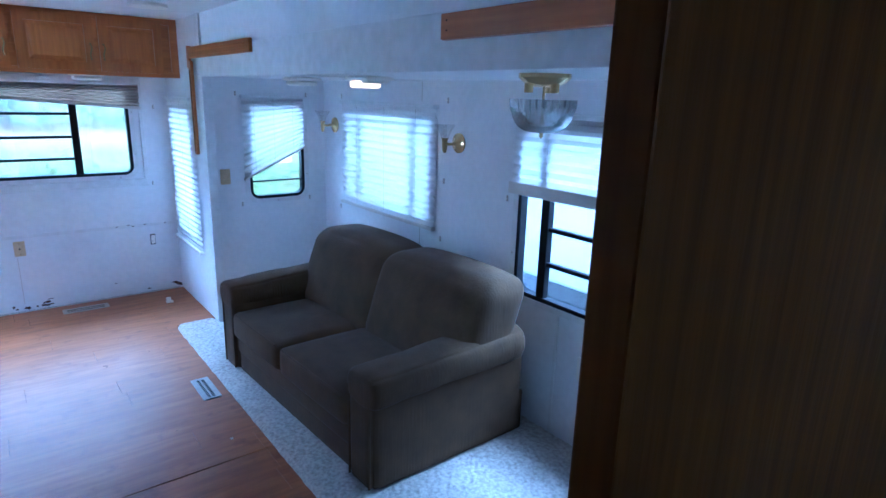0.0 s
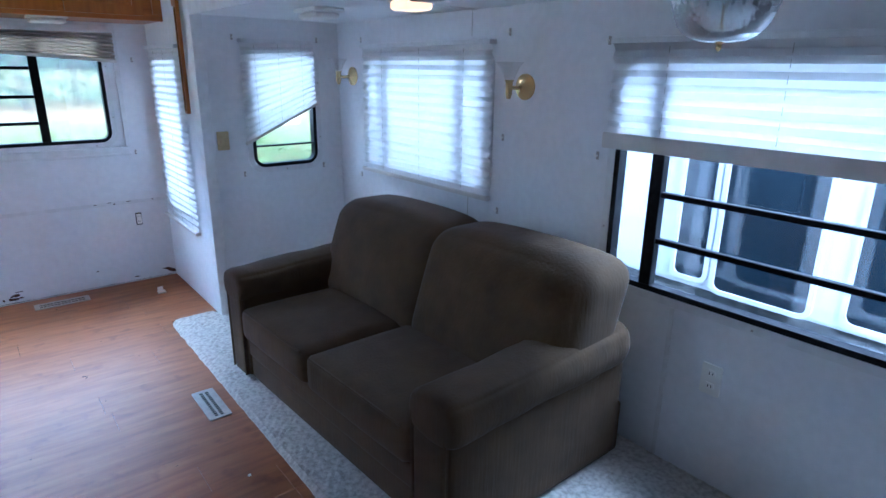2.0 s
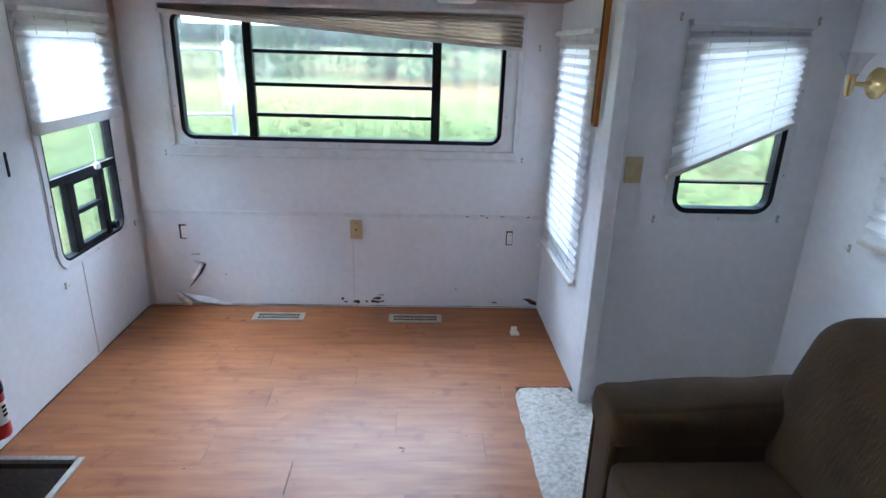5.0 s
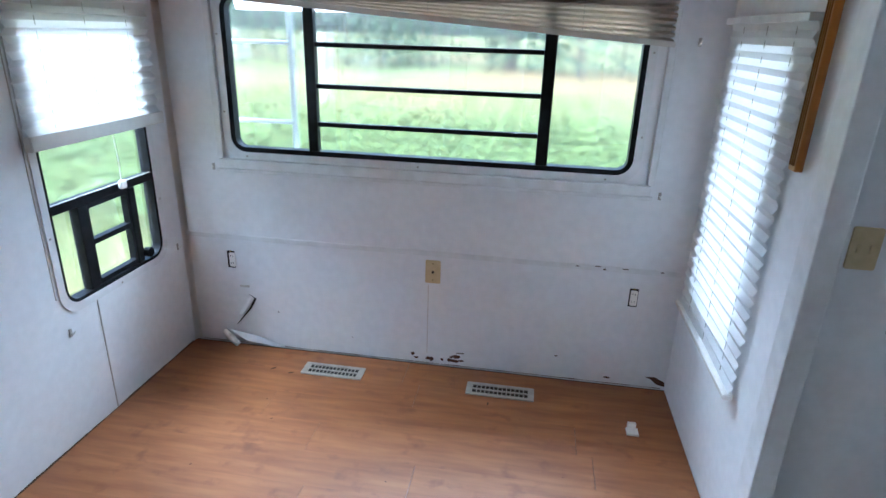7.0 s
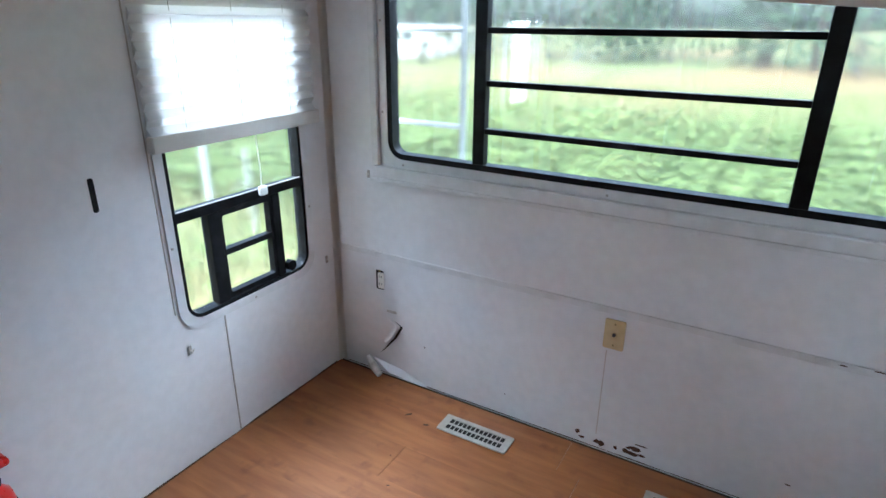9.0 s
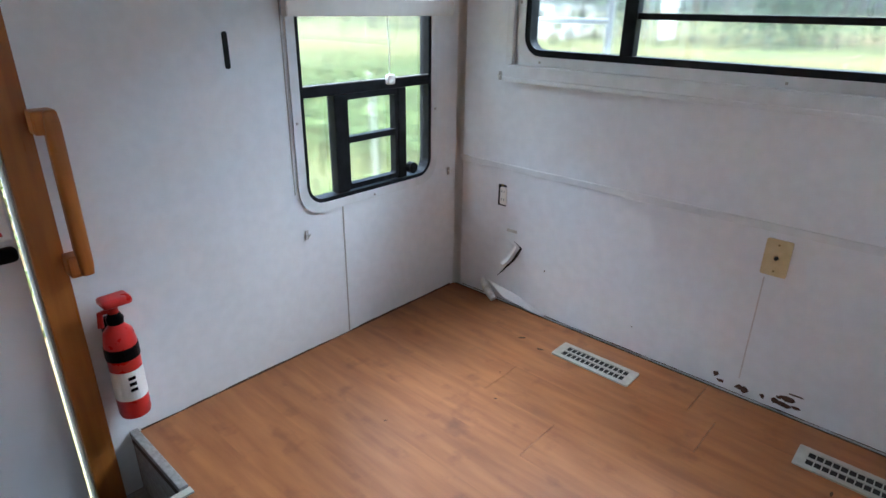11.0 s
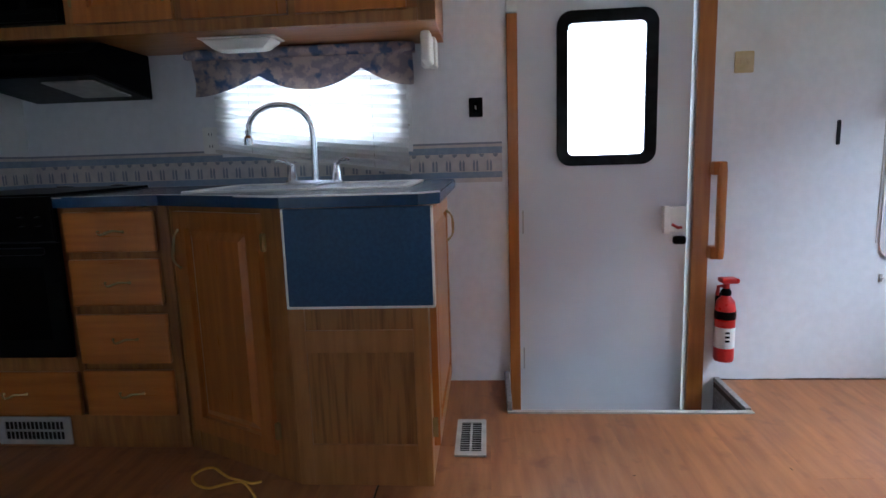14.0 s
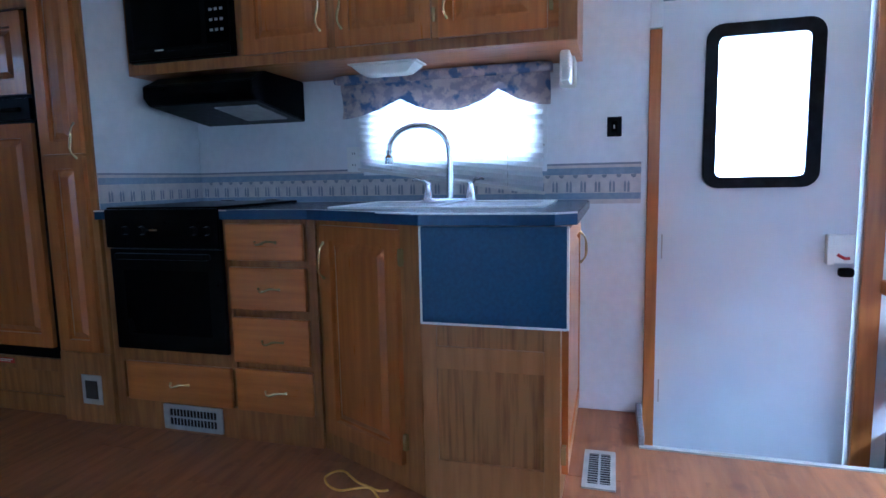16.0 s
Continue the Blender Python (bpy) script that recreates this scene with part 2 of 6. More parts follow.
def lathe(cx, cy, profile, n=32, bm=None):
    """Rings of (radius, z) about an upright axis."""
    b = bm or bmesh.new()
    rows = []
    for r, z in profile:
        rows.append([b.verts.new((cx + r * math.cos(2 * math.pi * k / n), cy + r * math.sin(2 * math.pi * k / n), z)) for k in range(n)])
    for a, c in zip(rows, rows[1:]):
        for k in range(n):
            b.faces.new((a[k], a[(k + 1) % n], c[(k + 1) % n], c[k]))
    for row in (rows[0], rows[-1]):
        if profile[0][0] > 1e-4:
            b.faces.new(row)
    return b


def tube(points, r, n=10, bm=None):
    """A round bar along a line of places."""
    b = bm or bmesh.new()
    pts = [Vector(p) for p in points]
    rows = []
    for i, p in enumerate(pts):
        d = (pts[min(i + 1, len(pts) - 1)] - pts[max(i - 1, 0)]).normalized()
        s = d.orthogonal().normalized() if abs(d.z) > 0.95 else d.cross(Vector((0, 0, 1))).normalized()
        t = d.cross(s)
        rr = r[i] if isinstance(r, (list, tuple)) else r
        rows.append([b.verts.new(p + rr * (math.cos(2 * math.pi * k / n) * s + math.sin(2 * math.pi * k / n) * t)) for k in range(n)])
    for a, c in zip(rows, rows[1:]):
        best = min(range(n), key=lambda s: (a[0].co - c[s].co).length)
        for k in range(n):
            b.faces.new((a[k], a[(k + 1) % n], c[(k + 1 + best) % n], c[(k + best) % n]))
    b.faces.new(rows[0])
    b.faces.new(rows[-1])
    return b


# A plane gives (u across, v up, d out into the room) -> world.
LEFT = lambda u, v, d: Vector((d, u, v))
REAR = lambda u, v, d: Vector((u, 7.0 - d, v))
SLIDE = lambda u, v, d: Vector((3.315 - d, u, v))
ENDW = lambda u, v, d: Vector((u, 5.98 - d, v))
RIGHT = lambda u, v, d: Vector((2.40 - d, u, v))


def pbox(P, u0, u1, v0, v1, d0, d1, bev=0.0, bm=None, seg=2):
    a, b = P(u0, v0, d0), P(u1, v1, d1)
    lo, hi = [min(p, q) for p, q in zip(a, b)], [max(p, q) for p, q in zip(a, b)]
    return box(lo[0], hi[0], lo[1], hi[1], lo[2], hi[2], bev, seg, bm)


def rounded(u0, u1, v0, v1, r, n=6):
    out = []
    for cu, cv, a0 in ((u1 - r, v1 - r, 0), (u0 + r, v1 - r, 90), (u0 + r, v0 + r, 180), (u1 - r, v0 + r, 270)):
        out += [(cu + r * math.cos(radians(a0 + 90 * k / n)), cv + r * math.sin(radians(a0 + 90 * k / n))) for k in range(n + 1)]
    return out


def ring(P, outer, ro, inner, ri, d0, d1):
    """A flat frame with rounded corners, standing from depth d0 to d1."""
    b = bmesh.new()
    loops = [[b.verts.new(P(u, v, d)) for u, v in rounded(*rect, r)] for rect, r, d in ((outer, ro, d0), (outer, ro, d1), (inner, ri, d1), (inner, ri, d0))]
    n = len(loops[0])
    for a, c in zip(loops, loops[1:] + loops[:1]):
        for k in range(n):
            b.faces.new((a[k], a[(k + 1) % n], c[(k + 1) % n], c[k]))
    return b


def plate(P, rect, r, d0, d1, bev=0.0):
    b = bmesh.new()
    lo = [b.verts.new(P(u, v, d0)) for u, v in rounded(*rect, r)]
    hi = [b.verts.new(P(u, v, d1)) for u, v in rounded(*rect, r)]
    n = len(lo)
    b.faces.new(lo)
    b.faces.new(hi)
    for k in range(n):
        b.faces.new((lo[k], lo[(k + 1) % n], hi[(k + 1) % n], hi[k]))
    return b


def sheet(P, u0, u1, v0, v1, d0, d1, holes=()):
    """A wall, floor or ceiling between two depths with openings cut through it."""
    us = sorted({u0, u1, *[h for q in holes for h in q[:2] if u0 < h < u1]})
    vs = sorted({v0, v1, *[h for q in holes for h in q[2:] if v0 < h < v1]})
    full = {}
    for i in range(len(us) - 1):
        for j in range(len(vs) - 1):
            cu, cv = (us[i] + us[i + 1]) / 2, (vs[j] + vs[j + 1]) / 2
            full[i, j] = not any(q[0] < cu < q[1] and q[2] < cv < q[3] for q in holes)
    b = bmesh.new()
    cache = {}

    def vert(i, j, d):
        if (i, j, d) not in cache:
            cache[i, j, d] = b.verts.new(P(us[i], vs[j], d))
        return cache[i, j, d]

    for (i, j), f in full.items():
        if not f:
            continue
        for d in (d0, d1):
            b.faces.new((vert(i, j, d), vert(i + 1, j, d), vert(i + 1, j + 1, d), vert(i, j + 1, d)))
        for (a, c), (p, q) in (((i - 1, j), ((i, j), (i, j + 1))), ((i + 1, j), ((i + 1, j), (i + 1, j + 1))), ((i, j - 1), ((i, j), (i + 1, j))), ((i, j + 1), ((i, j + 1), (i + 1, j + 1)))):
            if not full.get((a, c), False):
                b.faces.new((vert(*p, d0), vert(*q, d0), vert(*q, d1), vert(*p, d1)))
    return b


def structure(name, bm, mat, label, category):
    return tagged(part(name, bm, mat), label, category, kind="structure")


# ---- shell of the trailer ----
CEILZ, T = 2.20, 0.05
W_LEFT, W_REAR = (6.215, 6.825, 0.545, 1.60), (0.30, 2.11, 1.015, 1.70)
W_BIG, W_MID, W_END, W_RIGHT = (2.57, 3.79, 0.70, 1.58), (4.52, 5.60, 0.93, 1.60), (2.69, 3.135, 0.915, 1.62), (6.30, 6.88, 0.56, 1.58)
W_SINK = (3.42, 4.21, 1.07, 1.42)
DOOR = (4.69, 5.415, -0.20, 1.70)
structure("wall_left", sheet(LEFT, 0.4, 7.0, -0.25, CEILZ, -T, 0, [W_LEFT, W_SINK, DOOR]), WALL, "white textured vinyl side wall with door and windows", "wall")
structure("wall_rear", sheet(REAR, -T, 2.45, -0.05, CEILZ, -T, 0, [W_REAR]), WALL, "scuffed white vinyl rear wall under the wide window", "wall")
structure("wall_right", sheet(RIGHT, 6.03, 7.0, -0.05, CEILZ, -T, 0, [W_RIGHT]), WALL, "white vinyl side wall beside the slide-out", "wall")
structure("wall_slide_end", sheet(ENDW, 2.452, 3.313, -0.03, 1.80, -T, 0, [W_END]), WALL, "white vinyl end wall of the slide-out with small window", "wall")
structure("wall_slide_back", sheet(SLIDE, 1.93, 6.03, -0.03, 1.80, -T, 0, [W_BIG, W_MID]), WALL, "white vinyl back wall of the slide-out behind the sofa", "wall")
structure("wall_post", box(2.385, 2.45, 5.935, 6.028, 0, CEILZ, 0.006), TRIMW, "white wall edge trim at the slide-out opening", "wall")
structure("wall_header", sheet(RIGHT, 1.955, 5.934, 1.80, CEILZ, -0.05, 0), WALL, "white header wall above the slide-out opening", "wall")
structure("header_panel", box(2.384, 2.40, 1.955, 5.934, 1.792, 1.975, 0.004), TRIMW, "white flat panel across the slide-out header", "trim")
structure("ceiling", box(-T, 2.45, 0.4, 7.05, CEILZ, CEILZ + 0.05), CEIL, "white vinyl ceiling of the trailer", "ceiling")
structure("slide_ceiling", box(2.452, 3.36, 1.93, 6.03, 1.80, 1.84), CEIL, "low white ceiling of the slide-out", "ceiling")
structure("ceiling_seam", box(2.452, 3.31, 4.62, 4.65, 1.795, 1.80, 0.002), CEIL, "thin white seam strip on the slide-out ceiling", "trim")
# Unseen wall; its small opening is added to let sky light reach the partition.
structure("wall_front", sheet(lambda u, v, d: Vector((u, 0.40 + d, v)), -T, 2.45, -0.05, CEILZ, -0.05, 0, [(1.85, 2.2, 1.7, 1.95)]), WALL, "white wall closing the trailer behind the hallway, with an added light opening", "wall")
structure("wall_hall", box(2.40, 2.45, 0.40, 1.88, 0, CEILZ), WALL, "white hallway wall", "wall")
structure("partition", box(1.50, 3.36, 1.885, 1.925, 0, CEILZ, 0.003), DARKWOOD, "dark brown wood-grain partition panel beside the hallway", "partition")
structure("slide_near_wall", box(2.46, 3.31, 1.926, 1.955, 0, 1.80), WALL, "white near end wall of the slide-out", "wall")
structure("subfloor", sheet(lambda u, v, d: Vector((u, v, d)), -0.05, 3.36, 0.4, 7.04, -0.03, -0.008, [(-0.06, 0.335, 4.64, 5.54)]), SUB, "dark subfloor under the laminate planks", "floor")

# Step well by the entry door.
structure("step_well", box(-0.05, 0.335, 4.60, 5.58, -0.24, -0.20), GREYC, "sunken entry step with grey carpet", "floor")
structure("well_side_front", box(0.335, 0.345, 4.62, 5.56, -0.20, -0.001), GREYC, "grey carpeted riser of the entry step", "riser")
structure("well_side_rear", box(0.0, 0.334, 5.541, 5.556, -0.20, 0.0), GREYC, "grey carpeted side of the entry step", "riser")
structure("well_side_sink", box(0.0, 0.334, 4.618, 4.639, -0.20, 0.045, 0.004), GREYC, "grey carpeted raised lip of the entry step", "riser")
structure("well_nosing", box(0.325, 0.349, 4.62, 5.565, -0.006, 0.006, 0.002), VENT, "thin metal nosing along the entry step", "trim")
structure("well_nosing_side", box(0.0, 0.324, 5.538, 5.562, -0.006, 0.014, 0.003), GREYC, "grey worn edging at the side of the entry step", "trim")

# ---- carpet in the slide-out ----
bm = bmesh.new()
nx, ny = 60, 200
grid = {}
for i in range(nx + 1):
    for j in range(ny + 1):
        x, y = 2.105 + (3.312 - 2.105) * i / nx, 1.957 + (6.045 - 1.957) * j / ny
        if y > 5.93 and x > 2.385:
            y = 5.93 + (y - 5.93) * 0.43
        cx, cy = 2.175, 5.975
        if x < cx and y > cy:
            d = Vector((x - cx, y - cy))
            if d.length > 0.07:
                d = d.normalized() * 0.07
                x, y = cx + d.x, cy + d.y
        edge = min(x - 2.105, 0.02) / 0.02
        z = 0.006 + 0.012 * edge ** 0.5 + 0.006 * noise.noise((x * 42, y * 42, 0)) + 0.003 * noise.noise((x * 9, y * 9, 3))
        x += 0.006 * noise.noise((y * 14, 2, 5)) * (1 - edge)
        grid[i, j] = bm.verts.new((x, y, z))
for i in range(nx):
    for j in range(ny):
        bm.faces.new((grid[i, j], grid[i + 1, j], grid[i + 1, j + 1], grid[i, j + 1]))
for j in range(ny):
    a, b = grid[0, j], grid[0, j + 1]
    bm.faces.new((a, b, bm.verts.new((b.co.x, b.co.y, 0)), bm.verts.new((a.co.x, a.co.y, 0))))
structure("carpet", bm, CARPET, "cream sculpted-pile carpet on the slide-out floor", "carpet")


# ---- windows ----
def window(name, P, rect, label, mullions=(), bars=(), radius=0.07, clamp=0.028, frame_w=0.026, pane_mat=None):
    """A trailer window: white clamp ring, black rounded frame, posts, slats and glass."""
    u0, u1, v0, v1 = rect
    w = thing(name, P((u0 + u1) / 2, v0, 0), label, "window", kind="structure")
    part("clamp_ring", ring(P, (u0 - clamp, u1 + clamp, v0 - clamp, v1 + clamp), radius + 0.02, (u0 + 0.004, u1 - 0.004, v0 + 0.004, v1 - 0.004), radius, -0.004, 0.006), TRIMW, w, "white screwed clamp ring")
    part("window_frame", ring(P, (u0 + 0.002, u1 - 0.002, v0 + 0.002, v1 - 0.002), radius, (u0 + frame_w, u1 - frame_w, v0 + frame_w, v1 - frame_w), max(radius - frame_w, 0.02), -0.045, 0.003), BLACK, w)
    for m, mw in mullions:
        part("mullion", pbox(P, m - mw / 2, m + mw / 2, v0 + 0.01, v1 - 0.01, -0.04, 0.0, 0.004), BLACK, w)
    for a, b, v, bw in bars:
        part("slat", pbox(P, a, b, v - bw / 2, v + bw / 2, -0.036, -0.008, 0.003), BLACK, w)
    pane = part("pane", pbox(P, u0 + 0.01, u1 - 0.01, v0 + 0.01, v1 - 0.01, -0.030, -0.027), pane_mat or GLASS, w)
    pane.visible_shadow = False
    for k in range(10):
        a = 2 * math.pi * k / 10 + 0.3
        cu, cv = (u0 + u1) / 2, (v0 + v1) / 2
        su = cu + max(-1, min(1, 1.5 * math.cos(a))) * ((u1 - u0) / 2 + clamp * 0.55)
        sv = cv + max(-1, min(1, 1.5 * math.sin(a))) * ((v1 - v0) / 2 + clamp * 0.55)
        if max(abs(su - cu) / (u1 - u0), abs(sv - cv) / (v1 - v0)) > 0.5 and min((u1 - u0) / 2 + clamp - abs(su - cu), (v1 - v0) / 2 + clamp - abs(sv - cv)) > 0 and not (abs(su - cu) > (u1 - u0) / 2 - 0.06 and abs(sv - cv) > (v1 - v0) / 2 - 0.06):
            part("screw", pbox(P, su - 0.004, su + 0.004, sv - 0.004, sv + 0.004, 0.006, 0.009, 0.001), VENT, w)
    return w


window("window_rear", REAR, W_REAR, "wide black-framed rear window with louvre slats", [(0.70, 0.045), (1.725, 0.05)], [(0.72, 1.70, z, 0.020) for z in (1.502, 1.328, 1.162)])
wl = window("window_left", LEFT, W_LEFT, "tall black-framed side window with a small sliding vent", [], [], frame_w=0.018)
part("crossbar", pbox(LEFT, 6.225, 6.815, 0.905, 0.94, -0.04, 0.002, 0.004), BLACK, wl)
for y, w_ in ((6.378, 0.05), (6.665, 0.04)):
    part("mullion", pbox(LEFT, y - w_ / 2, y + w_ / 2, 0.565, 0.905, -0.038, 0.004, 0.004), BLACK, wl)
part("crossbar_edge", pbox(LEFT, 6.235, 6.805, 0.9405, 0.9435, -0.004, 0.003, 0.001), VENT, wl)
part("slat", pbox(LEFT, 6.40, 6.645, 0.735, 0.757, -0.034, -0.002, 0.003), BLACK, wl)
part("vent_frame", ring(LEFT, (6.395, 6.65, 0.57, 0.905), 0.012, (6.412, 6.632, 0.588, 0.885), 0.01, -0.03, 0.0), BLACK, wl)
part("crank", lathe(0, 0, [(0.0001, 0), (0.022, 0), (0.022, 0.025), (0.0001, 0.025)], 16), BLACK, wl).matrix_basis = Matrix.Translation(Vector((0.014, 6.70, 0.60)) - OFF[wl]) @ pose(0, 0, 0, 0, 90, 0)
window("window_big", SLIDE, W_BIG, "wide black-framed slide-out window with two slats", [(3.60, 0.05), (2.745, 0.06)], [(2.75, 3.60, 1.085, 0.022), (2.75, 3.60, 0.905, 0.022)], radius=0.09, pane_mat=DRYGLASS)
window("window_middle", SLIDE, W_MID, "slide-out window behind a lowered shade", [(4.72, 0.04), (5.40, 0.04)])
window("window_end", ENDW, W_END, "small rounded black-framed slide-out window", [], [(2.70, 3.13, 1.05, 0.010)], radius=0.075)
window("window_right", RIGHT, W_RIGHT, "tall side window behind a lowered shade")
window("window_sink", LEFT, W_SINK, "kitchen window behind a sagging shade", clamp=0.03)
# Wider white surround of the rear window, with a stepped sill.
sur = thing("window_surround", (1.2, 6.99, 0.92), "white stepped trim around the rear window", "trim", kind="structure")
for nm, a in (("sill", (0.245, 2.19, 0.934, 0.985, 0.0, 0.030)), ("sill_lip", (0.235, 2.20, 0.926, 0.943, 0.03, 0.040)), ("side_trim", (0.235, 0.265, 0.986, 1.745, 0.0, 0.022)), ("side_trim", (2.175, 2.205, 0.986, 1.745, 0.0, 0.022)), ("head_trim", (0.235, 2.205, 1.746, 1.775, 0.0, 0.022))):
    part(nm, pbox(REAR, *a, 0.004), TRIMW, sur)
# Chair rail on the rear wall and panel seams.
structure("chair_rail", pbox(REAR, 0.006, 2.383, 0.578, 0.603, 0, 0.005, 0.002), TRIMW, "thin white batten along the rear wall", "trim")
structure("seam_left", pbox(LEFT, 6.364, 6.369, 0.005, 0.515, 0, 0.002), VENT, "thin seam batten below the side window", "trim")
structure("seam_left_upper", pbox(LEFT, 6.172, 6.176, 0.60, 2.19, 0, 0.0015), VENT, "dark panel seam beside the side window", "trim")
COVE = material("stained_cove", (0.80, 0.79, 0.77), (0.72, 0.67, 0.59), 3.0, (1, 1, 0.5), 0.6, contrast=(0.30, 0.62), spots=(0.46, 0.36, 0.24), spot_scale=5, spot_at=(0.58, 0.85))
bm = bmesh.new()
cove = []
for z in [1.788 * k / 24 for k in range(25)]:
    wob = 0.004 * noise.noise((z * 4, 1.7, 0))
    cove.append([bm.verts.new((0.0005 + (0.024 + wob) * (1 - math.sin(a)), 6.9995 - (0.024 + wob) * (1 - math.cos(a)), z)) for a in [math.pi / 2 * k / 8 for k in range(9)]])
for r0, r1 in zip(cove, cove[1:]):
    for k in range(8):
        bm.faces.new((r0[k], r0[k + 1], r1[k + 1], r1[k])).smooth = True
bmesh.ops.solidify(bm, geom=bm.faces[:], thickness=0.002)
structure("corner_cove", bm, COVE, "rounded wall covering in the rear corner, stained brown", "trim")
structure("seam_slide", pbox(SLIDE, 3.455, 3.473, 0.02, 0.668, 0, 0.004, 0.001), TRIMW, "white seam batten below the slide-out window", "trim")
structure("seam_middle", pbox(SLIDE, 4.66, 4.664, 0.75, 0.90, 0, 0.001), VENT, "fine panel seam behind the sofa", "trim")
structure("seam_upper", pbox(SLIDE, 4.66, 4.664, 1.68, 1.795, 0, 0.001), VENT, "fine panel seam above the shade", "trim")


# ---- shades ----
def shade(name, P, u0, u1, vtop, vl, vr, n, label, depth=0.020, wave=0.0, rail=0.05, seed=1, cloth=None):
    """A pleated shade from vtop down to vl at u0 and vr at u1, with head rail and bottom rail."""
    s = thing(name, P((u0 + u1) / 2, vtop, 0), label, "window shade", kind="")
    b = bmesh.new()
    cols = 14
    rng = random.Random(seed)
    rows = []
    for k in range(2 * n + 1):
        f = k / (2 * n)
        row = []
        jog = rng.uniform(-1, 1) * 0.002
        for c in range(cols + 1):
            a = c / cols
            u = u0 + (u1 - u0) * a
            vb = vl + (vr - vl) * a
            sag = -wave * math.sin(math.pi * a) * f
            row.append(b.verts.new(P(u + jog, vtop + (vb + sag - vtop) * f, (0.012 if k % 2 else 0.012 + depth) + 0.002 * math.sin(7 * a + k))))
        rows.append(row)
    for r0, r1 in zip(rows, rows[1:]):
        for c in range(cols):
            b.faces.new((r0[c], r0[c + 1], r1[c + 1], r1[c]))
    # Extra sheets added behind alternate pleats, so every other band is shaded darker.
    for k in range(0, 2 * n, 2):
        r0, r1 = rows[k], rows[k + 1]
        back = [[b.verts.new(v.co + P(0, 0, -0.004) - P(0, 0, 0)) for v in r] for r in (r0, r1)]
        for c in range(cols):
            b.faces.new((back[0][c], back[0][c + 1], back[1][c + 1], back[1][c]))
    part("pleats", b, cloth or SHADE, s)
    for a in (0.18, 0.5, 0.82):
        u = u0 + (u1 - u0) * a
        part("lift_cord", tube([P(u, vtop, 0.012 + depth * 0.52), P(u, vl + (vr - vl) * a, 0.012 + depth * 0.52)], 0.0011, 5), VENT, s)
    part("head_rail", pbox(P, u0 - 0.004, u1 + 0.004, vtop, vtop + 0.022, 0.0, 0.045, 0.003), TRIMW, s)
    b = bmesh.new()
    quad = [(u0 - 0.008, vl), (u1 + 0.008, vr), (u1 + 0.008, vr - rail), (u0 - 0.008, vl - rail)]
    lo, hi = [b.verts.new(P(u, v, 0.010)) for u, v in quad], [b.verts.new(P(u, v, 0.042)) for u, v in quad]
    b.faces.new(lo)
    b.faces.new(hi)
    for k in range(4):
        b.faces.new((lo[k], lo[(k + 1) % 4], hi[(k + 1) % 4], hi[k]))
    bmesh.ops.bevel(b, geom=b.edges[:], offset=0.003, segments=2, affect="EDGES")
    part("bottom_rail", b, RAILW, s, "off-white plastic bottom rail")
    return s


shade("window_shade", SLIDE, 2.56, 3.82, 1.625, 1.30, 1.30, 7, "half-lowered white pleated shade over the wide window", rail=0.06)
shade("window_shade", SLIDE, 4.49, 5.64, 1.64, 0.925, 0.925, 15, "fully lowered white pleated shade behind the sofa", rail=0.022)
shade("window_shade", ENDW, 2.655, 3.125, 1.66, 1.085, 1.315, 13, "crookedly hung white pleated shade on the small window", rail=0.018)
shade("window_shade", RIGHT, 6.21, 6.93, 1.625, 0.50, 0.50, 26, "fully lowered long white pleated shade", rail=0.02, depth=0.011)
shade("window_shade", LEFT, 6.18, 6.895, 1.64, 1.20, 1.20, 9, "half-lowered white pleated shade on the side window", rail=0.05)
shade("window_shade", REAR, 0.26, 2.185, 1.725, 1.70, 1.56, 7, "bunched crooked pleated shade at the top of the rear window", rail=0.022, depth=0.035, cloth=SHADETAN)
shade("window_shade", LEFT, 3.385, 4.225, 1.44, 1.075, 0.955, 12, "sagging white pleated shade over the sink", rail=0.014, wave=0.01)

# Unseen lamps added behind the shades and door pane to brighten the room.
DAY = 0.037
sky_lamp("daylight_big", (3.60, 3.18, 1.50), (2.3, 3.18, 1.45), 1.20, 0.30, 16 * DAY, (1.0, 0.96, 0.93))
sky_lamp("daylight_middle", (3.60, 5.06, 1.27), (2.3, 5.06, 1.22), 1.1, 0.72, 30 * DAY, (1.0, 0.96, 0.93))
sky_lamp("daylight_end", (2.91, 6.25, 1.40), (2.91, 5.0, 1.35), 0.46, 0.5, 16 * DAY, (1.0, 0.96, 0.93))
sky_lamp("daylight_right", (2.70, 6.59, 1.09), (1.2, 6.59, 1.04), 0.62, 1.08, 50 * DAY, (1.0, 0.96, 0.93))
sky_lamp("daylight_left", (-0.30, 6.52, 1.42), (1.2, 6.52, 1.35), 0.62, 0.42, 11 * DAY, (1.0, 0.96, 0.93))
sky_lamp("daylight_rear", (1.2, 7.045, 1.665), (1.2, 5.5, 0.9), 1.7, 0.07, 14 * DAY, (1.0, 0.96, 0.93))
sky_lamp("daylight_sink", (-0.25, 3.81, 1.24), (1.2, 3.81, 1.2), 0.8, 0.36, 44 * DAY, (1.0, 0.96, 0.93))
sky_lamp("daylight_door", (-0.10, 5.07, 1.27), (1.2, 5.07, 0.9), 0.36, 0.55, 110 * DAY, (1.0, 0.96, 0.93))
# Added lamps outside, above the uncovered windows, in place of open sky light.
sky_lamp("sky_fill_rear", (1.2, 8.7, 3.3), (1.2, 5.7, 0.2), 2.8, 1.6, 85)
